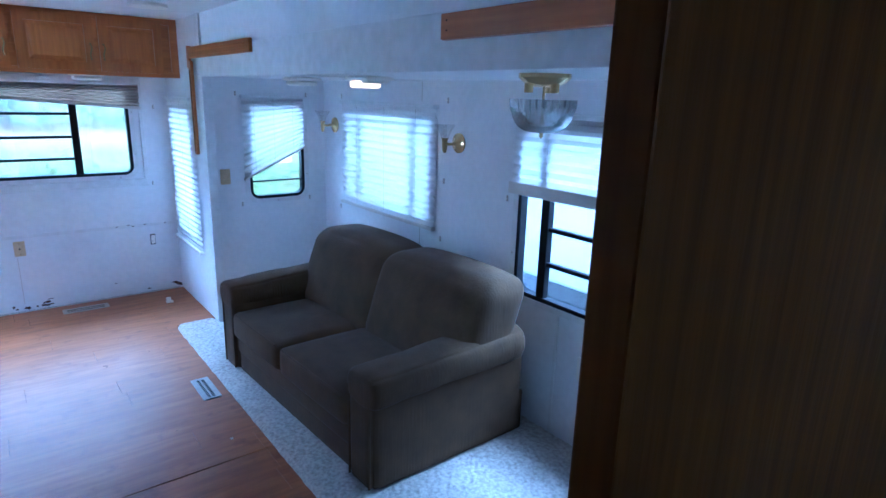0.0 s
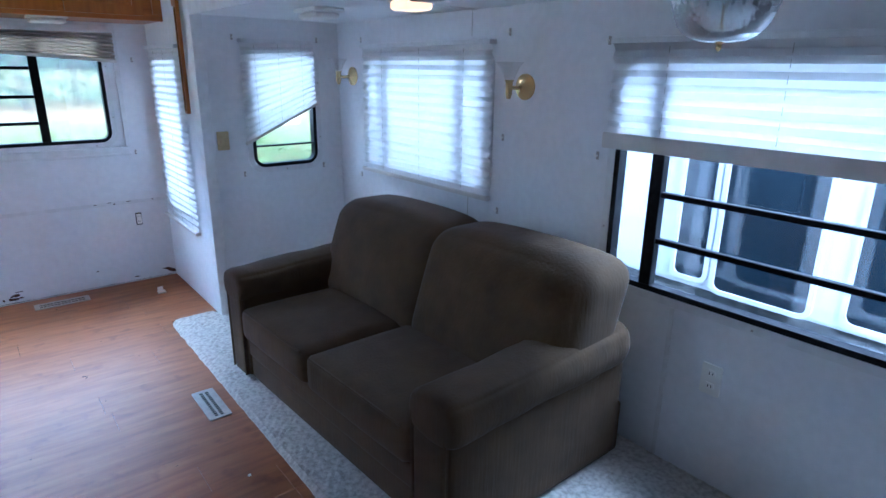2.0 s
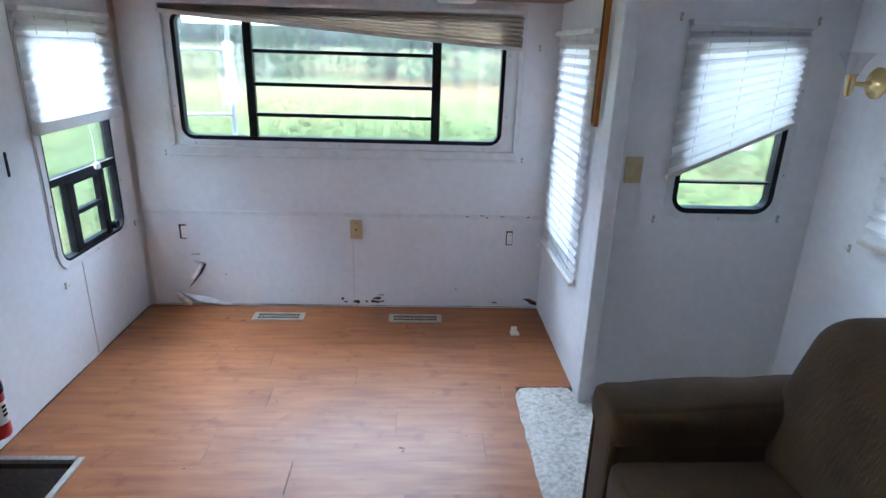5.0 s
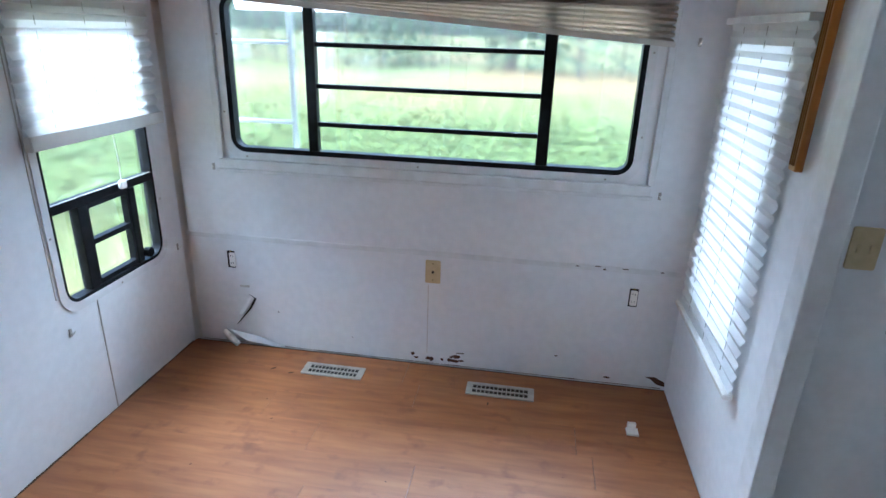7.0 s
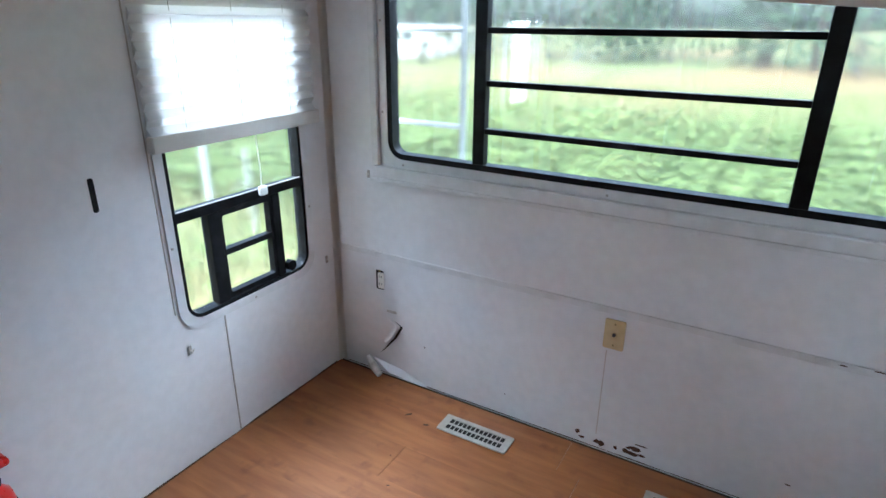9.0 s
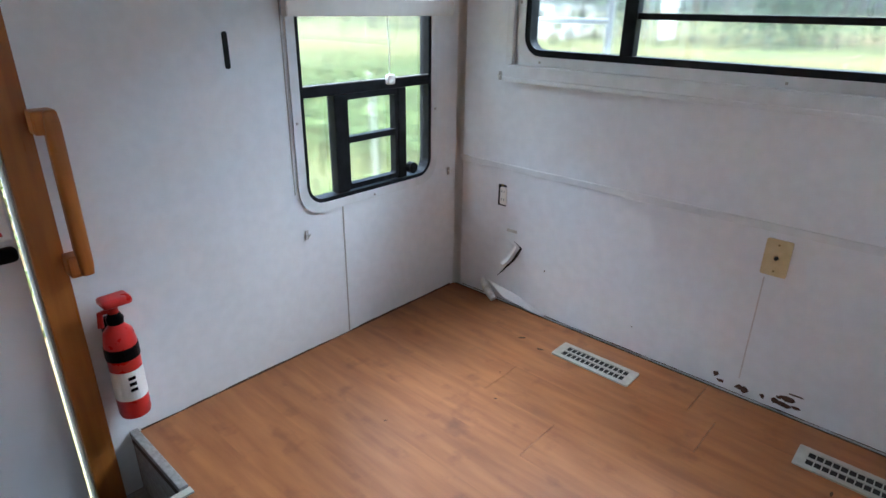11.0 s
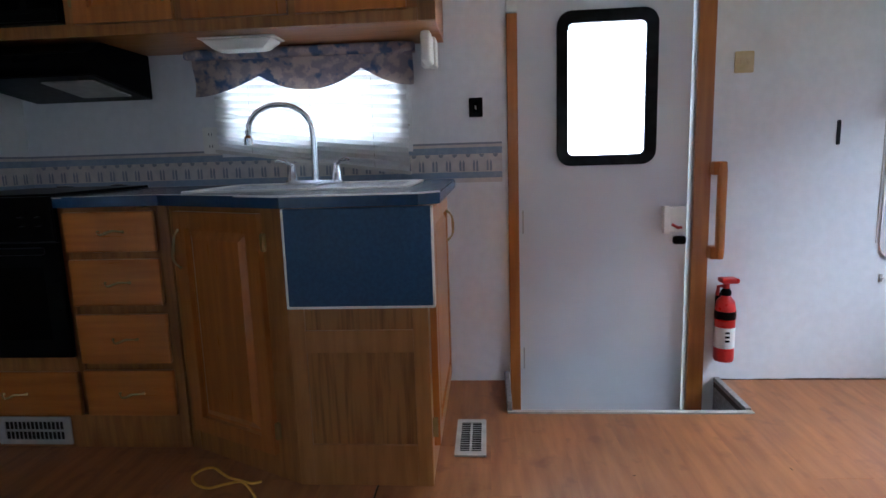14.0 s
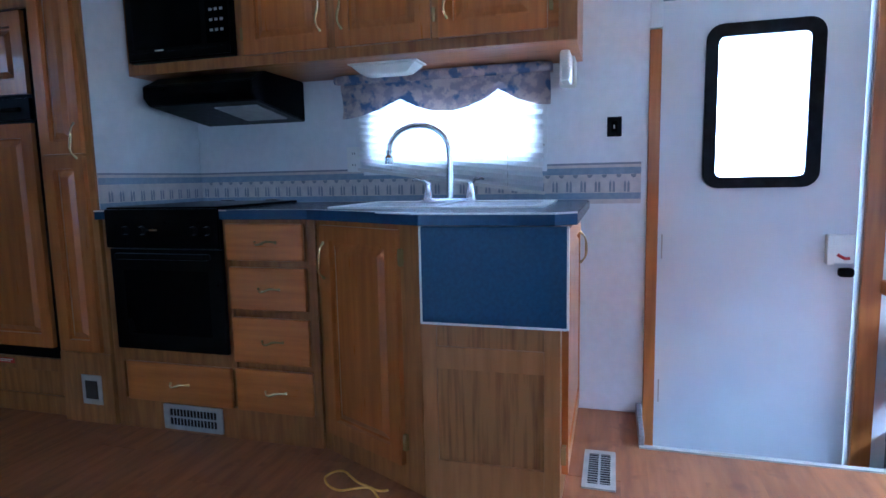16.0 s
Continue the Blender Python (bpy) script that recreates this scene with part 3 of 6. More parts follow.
sky_lamp("sky_fill_left", (-1.6, 6.5, 3.0), (0.8, 6.5, 0.4), 1.6, 1.4, 55)
sky_lamp("sky_fill_slide", (4.6, 3.2, 3.1), (2.6, 3.3, 0.2), 1.6, 0.9, 44)

# ---- sofa ----
sofa = thing("sofa", (2.7, 4.42, 0.02), "brown corduroy two-seat sofa with rolled arms on cream carpet", "sofa")
SB = -0.05  # the sofa stands a little askew


def askew(p):
    return Vector((p.x + 0.012 + SB * (p.y - 4.42), p.y, p.z))


def soft(name, *a, label="", **k):
    return part(name, cushion(*a, shape=k.pop("shape", askew), **k), CORD, sofa, label, smooth=True)


soft("base", 2.285, 3.16, 3.57, 5.22, 0.022, 0.25, r=0.012, n=10)
soft("front_rail", 2.25, 2.30, 3.76, 5.05, 0.15, 0.255, r=0.018, n=8)
soft("skirt", 2.262, 2.29, 3.76, 5.05, 0.03, 0.155, r=0.008, n=6)


def roll_top(p):
    """Back tops: high in the middle of each cushion, rounded off outwards, leaning back."""
    k = max(0.0, (p.z - 0.40) / 0.45)
    return askew(Vector((p.x + 0.15 * k, p.y, p.z)))


def back_top(c, half):
    def f(p):
        q = (p.y - c) / half
        if p.z > 0.6:
            p = Vector((p.x, p.y, p.z - 0.024 * abs(q) ** 3 * (p.z - 0.6) / 0.25))
        return roll_top(p)
    return f


soft("back_frame", 2.80, 3.0, 3.62, 5.12, 0.20, 0.835, r=0.07, n=12, shape=roll_top)
for c, hw in ((3.9825, 0.4275), (4.7525, 0.4225)):
    soft("back_cushion", 2.70, 3.03, c - hw, c + hw, 0.36, 0.872, r=0.09, bulge=(0.045, 0.0, 0.006), n=18, shape=back_top(c, hw))
for a, b in ((3.755, 4.425), (4.432, 5.05)):
    s = soft("seat_cushion", 2.225, 2.85, a, b, 0.255, 0.415, r=0.035, bulge=(0.012, 0.0, 0.028), n=14)
    bm = tube([askew(Vector((2.232, a + 0.035 + (b - a - 0.07) * k / 10, 0.405))) for k in range(11)], 0.005, 6)
    part("piping", bm, CORD, s)
for lo, hi, out in ((3.55, 3.765, -1), (5.04, 5.24, 1)):
    c, half = (lo + hi) / 2 + out * 0.012, (hi - lo) / 2 + 0.012

    def rise(p):
        return askew(Vector((p.x, p.y, p.z + 0.05 * max(0.0, p.x - 2.35) * max(0.0, (p.z - 0.3) / 0.25))))

    arm = soft("arm", 2.255, 3.14, lo + 0.012, hi - 0.012, 0.025, 0.50, r=0.025, bulge=(0.0, 0.006, 0.0), n=14, shape=rise)

    def rolled(p, c=c, half=half, out=out):
        """The padded top: a round roll that tucks in below on its outer side."""
        dy, dz = (p.y - c) / half, (p.z - 0.495) / 0.085
        m = max(abs(dy), abs(dz), 1e-6)
        k = m / max(math.hypot(dy, dz), 1e-6)
        k = 0.35 + 0.65 * k
        crease = 0.006 * noise.noise((p.x * 7, p.y * 9, p.z * 6))
        return rise(Vector((p.x, c + dy * half * k + crease, 0.495 + dz * 0.085 * k + crease)))

    b = cushion(2.233, 3.12, c - half, c + half, 0.41, 0.58, r=0.03, n=18, shape=rolled)
    part("arm_roll", b, CORD, arm, smooth=True)
    b = cushion(2.236, 2.275, lo + 0.03, hi - 0.03, 0.03, 0.515, r=0.018, n=10, shape=askew)
    part("arm_front", b, CORD, arm, smooth=True)
    for side in (lo + 0.028, hi - 0.028):
        pts = [askew(Vector((2.238, side, 0.04 + 0.45 * k / 8))) for k in range(9)]
        part("piping", tube(pts, 0.006, 6), CORD, arm)


# ---- cabinets ----
def pull(P, u, v, d, parent, up=True, length=0.085):
    """A curved brass bow handle."""
    h = length / 2
    pts = []
    for k in range(13):
        a = -1 + k / 6
        off = 0.024 * (1 - a ** 4)
        bend = 0.006 * math.sin(a * math.pi)
        pts.append(P(u + bend, v + a * h, d + off) if up else P(u + a * h, v + bend, d + off))
    rad = [0.0068 if k in (0, 12) else 0.0046 + 0.0012 * math.cos((k - 6) / 6 * math.pi) for k in range(13)]
    return part("handle", tube(pts, rad, 8), BRASS, parent, "curved brass handle", smooth=True)


def mitred(P, u0, u1, v0, v1, w, d0, d1, bev):
    """A flat rectangular frame in one closed mesh with softened edges."""
    b = bmesh.new()
    loops = []
    for e in (0.0, w):
        for d in (d0, d1):
            loops.append([b.verts.new(P(u, v, d)) for u, v in ((u0 + e, v0 + e), (u1 - e, v0 + e), (u1 - e, v1 - e), (u0 + e, v1 - e))])
    ob_, ot_, ib_, it_ = loops
    for k in range(4):
        q = (k + 1) % 4
        for x, y in ((ob_, ot_), (ot_, it_), (it_, ib_), (ib_, ob_)):
            b.faces.new((x[k], x[q], y[q], y[k]))
    bmesh.ops.bevel(b, geom=[e for e in b.edges if e.calc_face_angle(0) > 0.5], offset=bev, segments=2, affect="EDGES", profile=0.6)
    return b


def panel_door(P, u0, u1, v0, v1, d, parent, raised=True, arch=False, name="door", stile=0.055, mz=None, mh=None, t=0.02):
    """A frame-and-panel door: stiles, rails and a raised panel in one part, plus the panel."""
    mz, mh = mz or oak["z"], mh or oak["y"]
    b = mitred(P, u0, u1, v0, v1, stile, d, d + t, 0.005)
    ob = part(name, b, mz, parent)
    m = 0.004
    b = pbox(P, u0 + stile - m, u1 - stile + m, v0 + stile - m, v1 - stile + m, d + 0.001, d + 0.004)
    if raised:
        q = bmesh.new()
        e = stile + 0.010
        s = stile + 0.034
        lo = [q.verts.new(P(u, v, d + 0.004)) for u, v in ((u0 + e, v0 + e), (u1 - e, v0 + e), (u1 - e, v1 - e), (u0 + e, v1 - e))]
        hi = [q.verts.new(P(u, v, d + 0.0185)) for u, v in ((u0 + s, v0 + s), (u1 - s, v0 + s), (u1 - s, v1 - s), (u0 + s, v1 - s))]
        q.faces.new(hi)
        for k in range(4):
            q.faces.new((lo[k], lo[(k + 1) % 4], hi[(k + 1) % 4], hi[k]))
        add(b, q)
    part("panel", b, mz, ob)
    return ob


FX = lambda x0: (lambda u, v, d: Vector((x0 + d, u, v)))
# Base unit with the drawers.
F = FX(0.625)
unit = thing("drawer_cabinet", (0.33, 2.98, 0), "honey oak base cabinet with drawers, brass pulls and toe vent", "cabinet")
part("body", pbox(F, 2.50, 3.465, 0.0, 0.865, -0.60, -0.004), OAKRAW, unit)
b = pbox(F, 2.50, 2.545, 0, 0.88, -0.003, 0.012, 0.002)
for a in ((3.075, 3.10, 0.285, 0.88), (3.435, 3.468, 0.0, 0.88), (2.545, 3.435, 0.0, 0.128), (2.545, 3.075, 0.285, 0.345), (3.10, 3.435, 0.855, 0.88)):
    pbox(F, *a, -0.003, 0.012, 0.002, b)
part("face_frame", b, OAKRAW, unit)
for u0, u1, v0, v1 in ((3.098, 3.425, 0.725, 0.865), (3.102, 3.43, 0.535, 0.70), (3.104, 3.435, 0.325, 0.505), (3.104, 3.438, 0.13, 0.30), (2.575, 3.082, 0.13, 0.295)):
    dr = part("drawer_front", pbox(F, u0, u1, v0, v1, 0.012, 0.032, 0.006), oak["y"], unit)
    pull(F, (u0 + u1) / 2 + 0.01, (v0 + v1) / 2, 0.032, dr, up=False, length=0.09)


def grille(name, P, u0, u1, v0, v1, d, label, along=True, mat=VENT, rows=2, slots=14, parent=None):
    """A floor or wall register: flanged frame, dark throat and many fins."""
    g = parent or thing(name, P((u0 + u1) / 2, (v0 + v1) / 2, d), label, "vent")
    e = 0.018 if min(u1 - u0, v1 - v0) > 0.07 else 0.012
    part("frame", ring(P, (u0, u1, v0, v1), 0.006, (u0 + e * 1.6, u1 - e * 1.6, v0 + e, v1 - e), 0.003, d, d + 0.006), mat, g)
    part("throat", pbox(P, u0 + e, u1 - e, v0 + e * 0.8, v1 - e * 0.8, d + 0.0005, d + 0.0015), VOID, g)
    iu0, iu1, iv0, iv1 = u0 + e * 1.6, u1 - e * 1.6, v0 + e, v1 - e
    long_u = (u1 - u0) > (v1 - v0)
    for k in range(1, slots):
        if long_u:
            c = iu0 + (iu1 - iu0) * k / slots
            part("fin", pbox(P, c - 0.0018, c + 0.0018, iv0, iv1, d + 0.0015, d + 0.0030), mat, g)
        else:
            c = iv0 + (iv1 - iv0) * k / slots
            part("fin", pbox(P, iu0, iu1, c - 0.0018, c + 0.0018, d + 0.0015, d + 0.0030), mat, g)
    for r in range(1, rows):
        if long_u:
            c = iv0 + (iv1 - iv0) * r / rows
            part("bar", pbox(P, iu0, iu1, c - 0.004, c + 0.004, d + 0.0015, d + 0.0055), mat, g)
        else:
            c = iu0 + (iu1 - iu0) * r / rows
            part("bar", pbox(P, c - 0.004, c + 0.004, iv0, iv1, d + 0.0015, d + 0.0055), mat, g)
    return g


grille("wall_vent", F, 2.735, 3.02, 0.012, 0.118, 0.012, "grey metal toe-kick vent in oak cabinet base")

# Range set into the counter.
rng_ = thing("oven", (0.35, 2.82, 0.34), "black built-in gas oven with dark glass door", "oven")
part("body", pbox(F, 2.553, 3.07, 0.348, 0.895, 0.002, 0.022), APPL, rng_)
od = part("oven_door", pbox(F, 2.556, 3.086, 0.352, 0.765, 0.022, 0.042, 0.006), APPL, rng_)
part("glass", pbox(F, 2.62, 3.02, 0.42, 0.68, 0.0425, 0.0435), DKGL, od)
part("door_handle", pbox(F, 2.60, 3.04, 0.725, 0.75, 0.044, 0.068, 0.008), APPL, od)
part("control_panel", pbox(F, 2.556, 3.086, 0.77, 0.924, 0.042, 0.056, 0.005), APPL, rng_)
for y in (2.66, 2.74, 2.98, 3.04):
    kb = lathe(0, 0, [(0.0001, 0), (0.018, 0), (0.015, 0.02), (0.0001, 0.02)], 14)
    for v in kb.verts:
        v.co = Vector((0.681 + v.co.z, y + v.co.x, 0.84 + v.co.y))
    part("knob", kb, APPL, rng_)
part("badge", pbox(F, 2.76, 2.81, 0.838, 0.846, 0.056, 0.0575), CHROME, rng_, "small silver badge")
ck = thing("cooktop", (0.33, 2.82, 0.92), "black glass cooktop cover on the counter", "cooktop")
part("cover", box(0.08, 0.672, 2.56, 3.08, 0.919, 0.932, 0.005), APPL, ck)
for y in (2.70, 2.95):
    part("hinge", box(0.07, 0.10, y - 0.03, y + 0.03, 0.932, 0.940, 0.002), CHROME, ck)

# Corner unit with the diagonal door.
u_, v_ = Vector((0.625, 3.468, 0)), Vector((0.865, 3.945, 0))
dirn = (v_ - u_).normalized()
outn = Vector((dirn.y, -dirn.x, 0))
DL = (v_ - u_).length
DIAG = lambda u, v, d: Vector((u_.x + dirn.x * u + outn.x * d, u_.y + dirn.y * u + outn.y * d, v))
diag = thing("corner_cabinet", (0.4, 3.7, 0), "honey oak angled sink cabinet with tall raised-panel door", "cabinet")


def dbox(u0, u1, v0, v1, d0, d1, bev=0.0, bm=None):
    """A block in the frame of the slanting front."""
    b = bmesh.new()
    bmesh.ops.create_cube(b, size=1, matrix=Matrix.LocRotScale(((u0 + u1) / 2, (d0 + d1) / 2, (v0 + v1) / 2), None, (u1 - u0, abs(d1 - d0), v1 - v0)))
    if bev:
        bmesh.ops.bevel(b, geom=b.edges[:], offset=bev, segments=2, affect="EDGES")
    for q in b.verts:
        q.co = DIAG(q.co.x, q.co.z, q.co.y)
    return add(bm, b) if bm else b


b = dbox(0.0, 0.055, 0, 0.88, -0.02, 0.0, 0.002)
dbox(DL - 0.095, DL, 0, 0.88, -0.02, 0.0, 0.002, b)
dbox(0.055, DL - 0.075, 0, 0.09, -0.02, 0.0, 0.002, b)
dbox(0.055, DL - 0.075, 0.85, 0.88, -0.02, 0.0, 0.002, b)
part("face_frame", b, OAKRAW, diag)
part("body", box(0.02, 0.60, 3.47, 3.94, 0.0, 0.75), OAKRAW, diag)
fr = 0.055
e0, e1, z0, z1 = 0.045, DL - 0.085, 0.085, 0.862
b = mitred(DIAG, e0, e1, z0, z1, fr, 0.0, 0.02, 0.005)
dd = part("door", b, oak["z"], diag)
b = dbox(e0 + fr, e1 - fr, z0 + fr, z1 - fr, 0.0005, 0.003)
q = bmesh.new()
lo = [q.verts.new(DIAG(u, v, 0.003)) for u, v in ((e0 + 0.065, z0 + 0.065), (e1 - 0.065, z0 + 0.065), (e1 - 0.065, z1 - 0.065), (e0 + 0.065, z1 - 0.065))]
hi = [q.verts.new(DIAG(u, v, 0.0185)) for u, v in ((e0 + 0.092, z0 + 0.092), (e1 - 0.092, z0 + 0.092), (e1 - 0.092, z1 - 0.092), (e0 + 0.092, z1 - 0.092))]
q.faces.new(hi)
for k in range(4):
    q.faces.new((lo[k], lo[(k + 1) % 4], hi[(k + 1) % 4], hi[k]))
part("panel", add(b, q), oak["z"], dd)
pull(DIAG, e0 + 0.022, 0.735, 0.02, dd, length=0.13)
for z in (0.775, 0.165):
    part("hinge", dbox(e1 + 0.001, e1 + 0.018, z - 0.028, z + 0.028, 0.0, 0.016, 0.003), BRASS, diag, "small brass hinge")

# End unit with the hanging blue flap.
E = FX(0.865)
endu = thing("end_cabinet", (0.45, 4.16, 0), "oak end cabinet with flat recessed panels and a side door", "cabinet")
part("body", box(0.01, 0.853, 3.948, 4.366, 0.0, 0.875), OAKRAW, endu)
b = pbox(E, 3.948, 3.995, 0, 0.88, -0.012, 0.004, 0.002)
for a in ((4.325, 4.372, 0, 0.88), (3.995, 4.325, 0, 0.135), (3.995, 4.325, 0.435, 0.505), (3.995, 4.325, 0.80, 0.88)):
    pbox(E, *a, -0.012, 0.004, 0.002, b)
part("face_frame", b, OAKEND, endu)
for a in ((3.99, 4.33, 0.13, 0.44), (3.99, 4.33, 0.50, 0.805)):
    part("panel", pbox(E, *a, -0.0118, -0.006), KNOTTY, endu, "recessed knotty wood panel")
SIDE = lambda u, v, d: Vector((u, 4.367 + d, v))
sd = panel_door(SIDE, 0.16, 0.80, 0.10, 0.862, 0.004, endu, mh=oak["x"])
b = pbox(SIDE, 0.012, 0.862, 0.0, 0.88, 0.0, 0.003)
part("side_panel", b, oak["z"], endu)
pull(SIDE, 0.215, 0.74, 0.024, sd, length=0.12)
part("hinge", pbox(SIDE, 0.805, 0.825, 0.14, 0.20, 0.003, 0.02, 0.003), BRASS, endu, "small brass hinge")
flap = thing("counter_flap", (0.88, 4.17, 0.58), "blue laminate drop-leaf flap hanging from the counter", "counter leaf")
part("leaf", pbox(E, 3.962, 4.392, 0.588, 0.878, 0.012, 0.034, 0.002), BLUE, flap)
for a in ((3.956, 3.962, 0.582, 0.878), (4.392, 4.398, 0.582, 0.878), (3.962, 4.392, 0.581, 0.5878)):
    part("edge_band", pbox(E, *a, 0.011, 0.036, 0.001), WHITEP, flap, "white plastic edge band")

# Worktop in one piece with a cut-off corner.
outline = [(0.003, 2.49), (0.665, 2.49), (0.665, 3.455), (0.905, 3.935), (0.915, 3.96), (0.915, 4.36), (0.86, 4.418), (0.003, 4.418)]
b = bmesh.new()
lo, hi = [b.verts.new((x, y, 0.882)) for x, y in outline], [b.verts.new((x, y, 0.918)) for x, y in outline]
b.faces.new(lo)
b.faces.new(hi)
for k in range(len(outline)):
    b.faces.new((lo[k], lo[(k + 1) % 8], hi[(k + 1) % 8], hi[k]))
bmesh.ops.bevel(b, geom=[e for e in b.edges if all(v.co.z > 0.9 for v in e.verts)], offset=0.005, segments=2, affect="EDGES")
top = thing("worktop", (0.4, 3.5, 0.882), "blue laminate worktop with a white highlight painted along its edge", "worktop")
part("slab", b, TOPBLUE, top)
# White strips on the front edge paint the window's glare on the laminate.
b = bmesh.new()
for (x0, y0), (x1, y1) in zip(outline[1:6], outline[2:7]):
    d = Vector((x1 - x0, y1 - y0, 0)).normalized()
    n_ = Vector((d.y, -d.x, 0)) * 0.0015
    q = [b.verts.new(Vector((x, y, z)) + n_) for x, y, z in ((x0, y0, 0.914), (x1, y1, 0.914), (x1, y1, 0.9185), (x0, y0, 0.9185))]
    b.faces.new(q)
    q = [b.verts.new(p) for p in (Vector((x0, y0, 0.9188)) + n_, Vector((x1, y1, 0.9188)) + n_, Vector((x1, y1, 0.9188)) - n_ * 8, Vector((x0, y0, 0.9188)) - n_ * 8)]
    b.faces.new(q)
part("edge_line", b, WHITEP, top, "white edge highlight painted as a strip")
sink = thing("sink", (0.42, 3.9, 0.9), "stainless double sink set in the worktop", "sink")
part("rim", ring(lambda u, v, d: Vector((v, u, 0.919 + d)), (3.52, 4.30, 0.14, 0.66), 0.04, (3.56, 4.26, 0.23, 0.62), 0.04, 0.0, 0.006), WHITEP, sink)
part("bowl", plate(lambda u, v, d: Vector((v, u, 0.919 + d)), (3.558, 4.262, 0.228, 0.622), 0.04, 0.0005, 0.002), STEEL, sink)
part("divider", box(0.23, 0.62, 3.90, 3.92, 0.921, 0.926, 0.002), STEEL, sink)

fau = thing("faucet", (0.25, 3.90, 0.925), "chrome gooseneck kitchen faucet with two lever handles", "faucet")
part("base_plate", plate(lambda u, v, d: Vector((v, u, 0.925 + d)), (3.755, 3.99, 0.215, 0.285), 0.03, 0.0, 0.014), CHROME, fau, smooth=True)
goose = [(0.25, 3.878, 0.94), (0.25, 3.878, 1.10), (0.252, 3.875, 1.135)]
for k in range(13):
    a = math.pi * k / 12 * 1.02
    goose.append((0.252 + 0.05 * (1 - math.cos(a)) / 2, 3.875 - 0.118 * (1 - math.cos(a)), 1.135 + 0.098 * math.sin(a)))
goose.append((0.305, 3.638, 1.13))
part("spout", tube(goose, [0.016, 0.0125] + [0.0105] * (len(goose) - 2), 14), CHROME, fau, smooth=True)
part("aerator", lathe(0.305, 3.638, [(0.0001, 1.138), (0.012, 1.136), (0.010, 1.118), (0.019, 1.106), (0.018, 1.082), (0.0001, 1.082)], 18), CHROME, fau, smooth=True)
for y, s in ((3.785, -1), (3.962, 1)):
    h = part("lever_handle", lathe(0.25, y, [(0.022, 0.935), (0.020, 0.955), (0.013, 0.985), (0.014, 1.0), (0.0001, 1.006)], 18), CHROME, fau, smooth=True)
    part("lever", tube([(0.25, y, 0.992), (0.262, y + s * 0.02, 1.012), (0.275, y + s * 0.045, 1.018), (0.282, y + s * 0.06, 1.014)], [0.009, 0.007, 0.008, 0.005], 10), CHROME, h, smooth=True)

# Tall units with refrigerator.
G = FX(0.635)
pan = thing("pantry_cabinet", (0.3, 2.34, 0), "tall narrow honey oak pantry with raised-panel doors", "cabinet")
part("body", box(0.004, 0.632, 2.215, 2.485, 0, CEILZ - 0.003), OAKRAW, pan)
part("face_frame", pbox(G, 2.215, 2.487, 0, 0.31, -0.002, 0.012, 0.002), OAKRAW, pan)
part("filler", pbox(G, 2.215, 2.487, 0.31, CEILZ - 0.003, -0.002, 0.008, 0.001), OAKRAW, pan)
d1 = panel_door(G, 2.245, 2.455, 0.32, 1.14, 0.009, pan, stile=0.05)
d2 = panel_door(G, 2.245, 2.455, 1.15, 2.15, 0.009, pan, stile=0.05)
pull(G, 2.428, 1.20, 0.029, d2, length=0.14)
outlet_p = thing("wall_outlet", (0.65, 2.38, 0.15), "grey recessed vent plate low on the oak pantry", "vent plate")
part("plate", pbox(G, 2.325, 2.43, 0.085, 0.215, 0.012, 0.018, 0.003), VENT, outlet_p)
part("throat", pbox(G, 2.345, 2.41, 0.11, 0.19, 0.018, 0.019), SUB, outlet_p)
fri = thing("refrigerator", (0.3, 1.85, 0.0), "built-in black-trimmed refrigerator with oak panel doors", "refrigerator")
part("case", box(0.004, 0.60, 1.56, 2.205, 0.26, 1.75), APPL, fri)
K = FX(0.60)
part("trim", pbox(K, 1.56, 2.208, 0.262, 1.75, 0.0, 0.015, 0.002), APPL, fri)
panel_door(K, 1.60, 2.165, 0.315, 1.285, 0.015, fri, stile=0.06, name="lower_door")
panel_door(K, 1.60, 2.165, 1.405, 1.74, 0.015, fri, stile=0.06, name="freezer_door")
part("handle_band", pbox(K, 1.60, 2.165, 1.30, 1.39, 0.015, 0.030, 0.004), APPL, fri)
part("handle", pbox(K, 2.02, 2.12, 1.335, 1.352, 0.03, 0.045, 0.003), DKGL, fri)
part("base", box(0.004, 0.60, 1.56, 2.21, 0, 0.255), OAKRAW, fri, "oak panelled base")
part("rail", pbox(K, 1.56, 2.213, 0.20, 0.258, 0.0, 0.014, 0.003), OAKRAW, fri)
part("kickboard", pbox(K, 1.56, 2.213, 0.0, 0.085, 0.0, 0.014, 0.003), OAKRAW, fri)
st = part("sticker", pbox(K, 1.80, 1.90, 0.222, 0.246, 0.014, 0.0152), RED, fri, "red warning sticker")
part("text_line", pbox(K, 1.81, 1.89, 0.236, 0.240, 0.0152, 0.0157), WHITEP, st)
part("text_line", pbox(K, 1.81, 1.88, 0.229, 0.232, 0.0152, 0.0157), WHITEP, st)
part("top_panel", box(0.004, 0.62, 1.56, 2.21, 1.753, CEILZ - 0.003), OAKRAW, fri, "oak panel above")
hp = thing("tall_cabinet", (0.3, 1.0, 0), "dark wood hallway cabinet side", "cabinet")
part("body", box(0.004, 0.60, 0.42, 1.555, 0, CEILZ - 0.003, 0.003), DARKWOOD, hp)

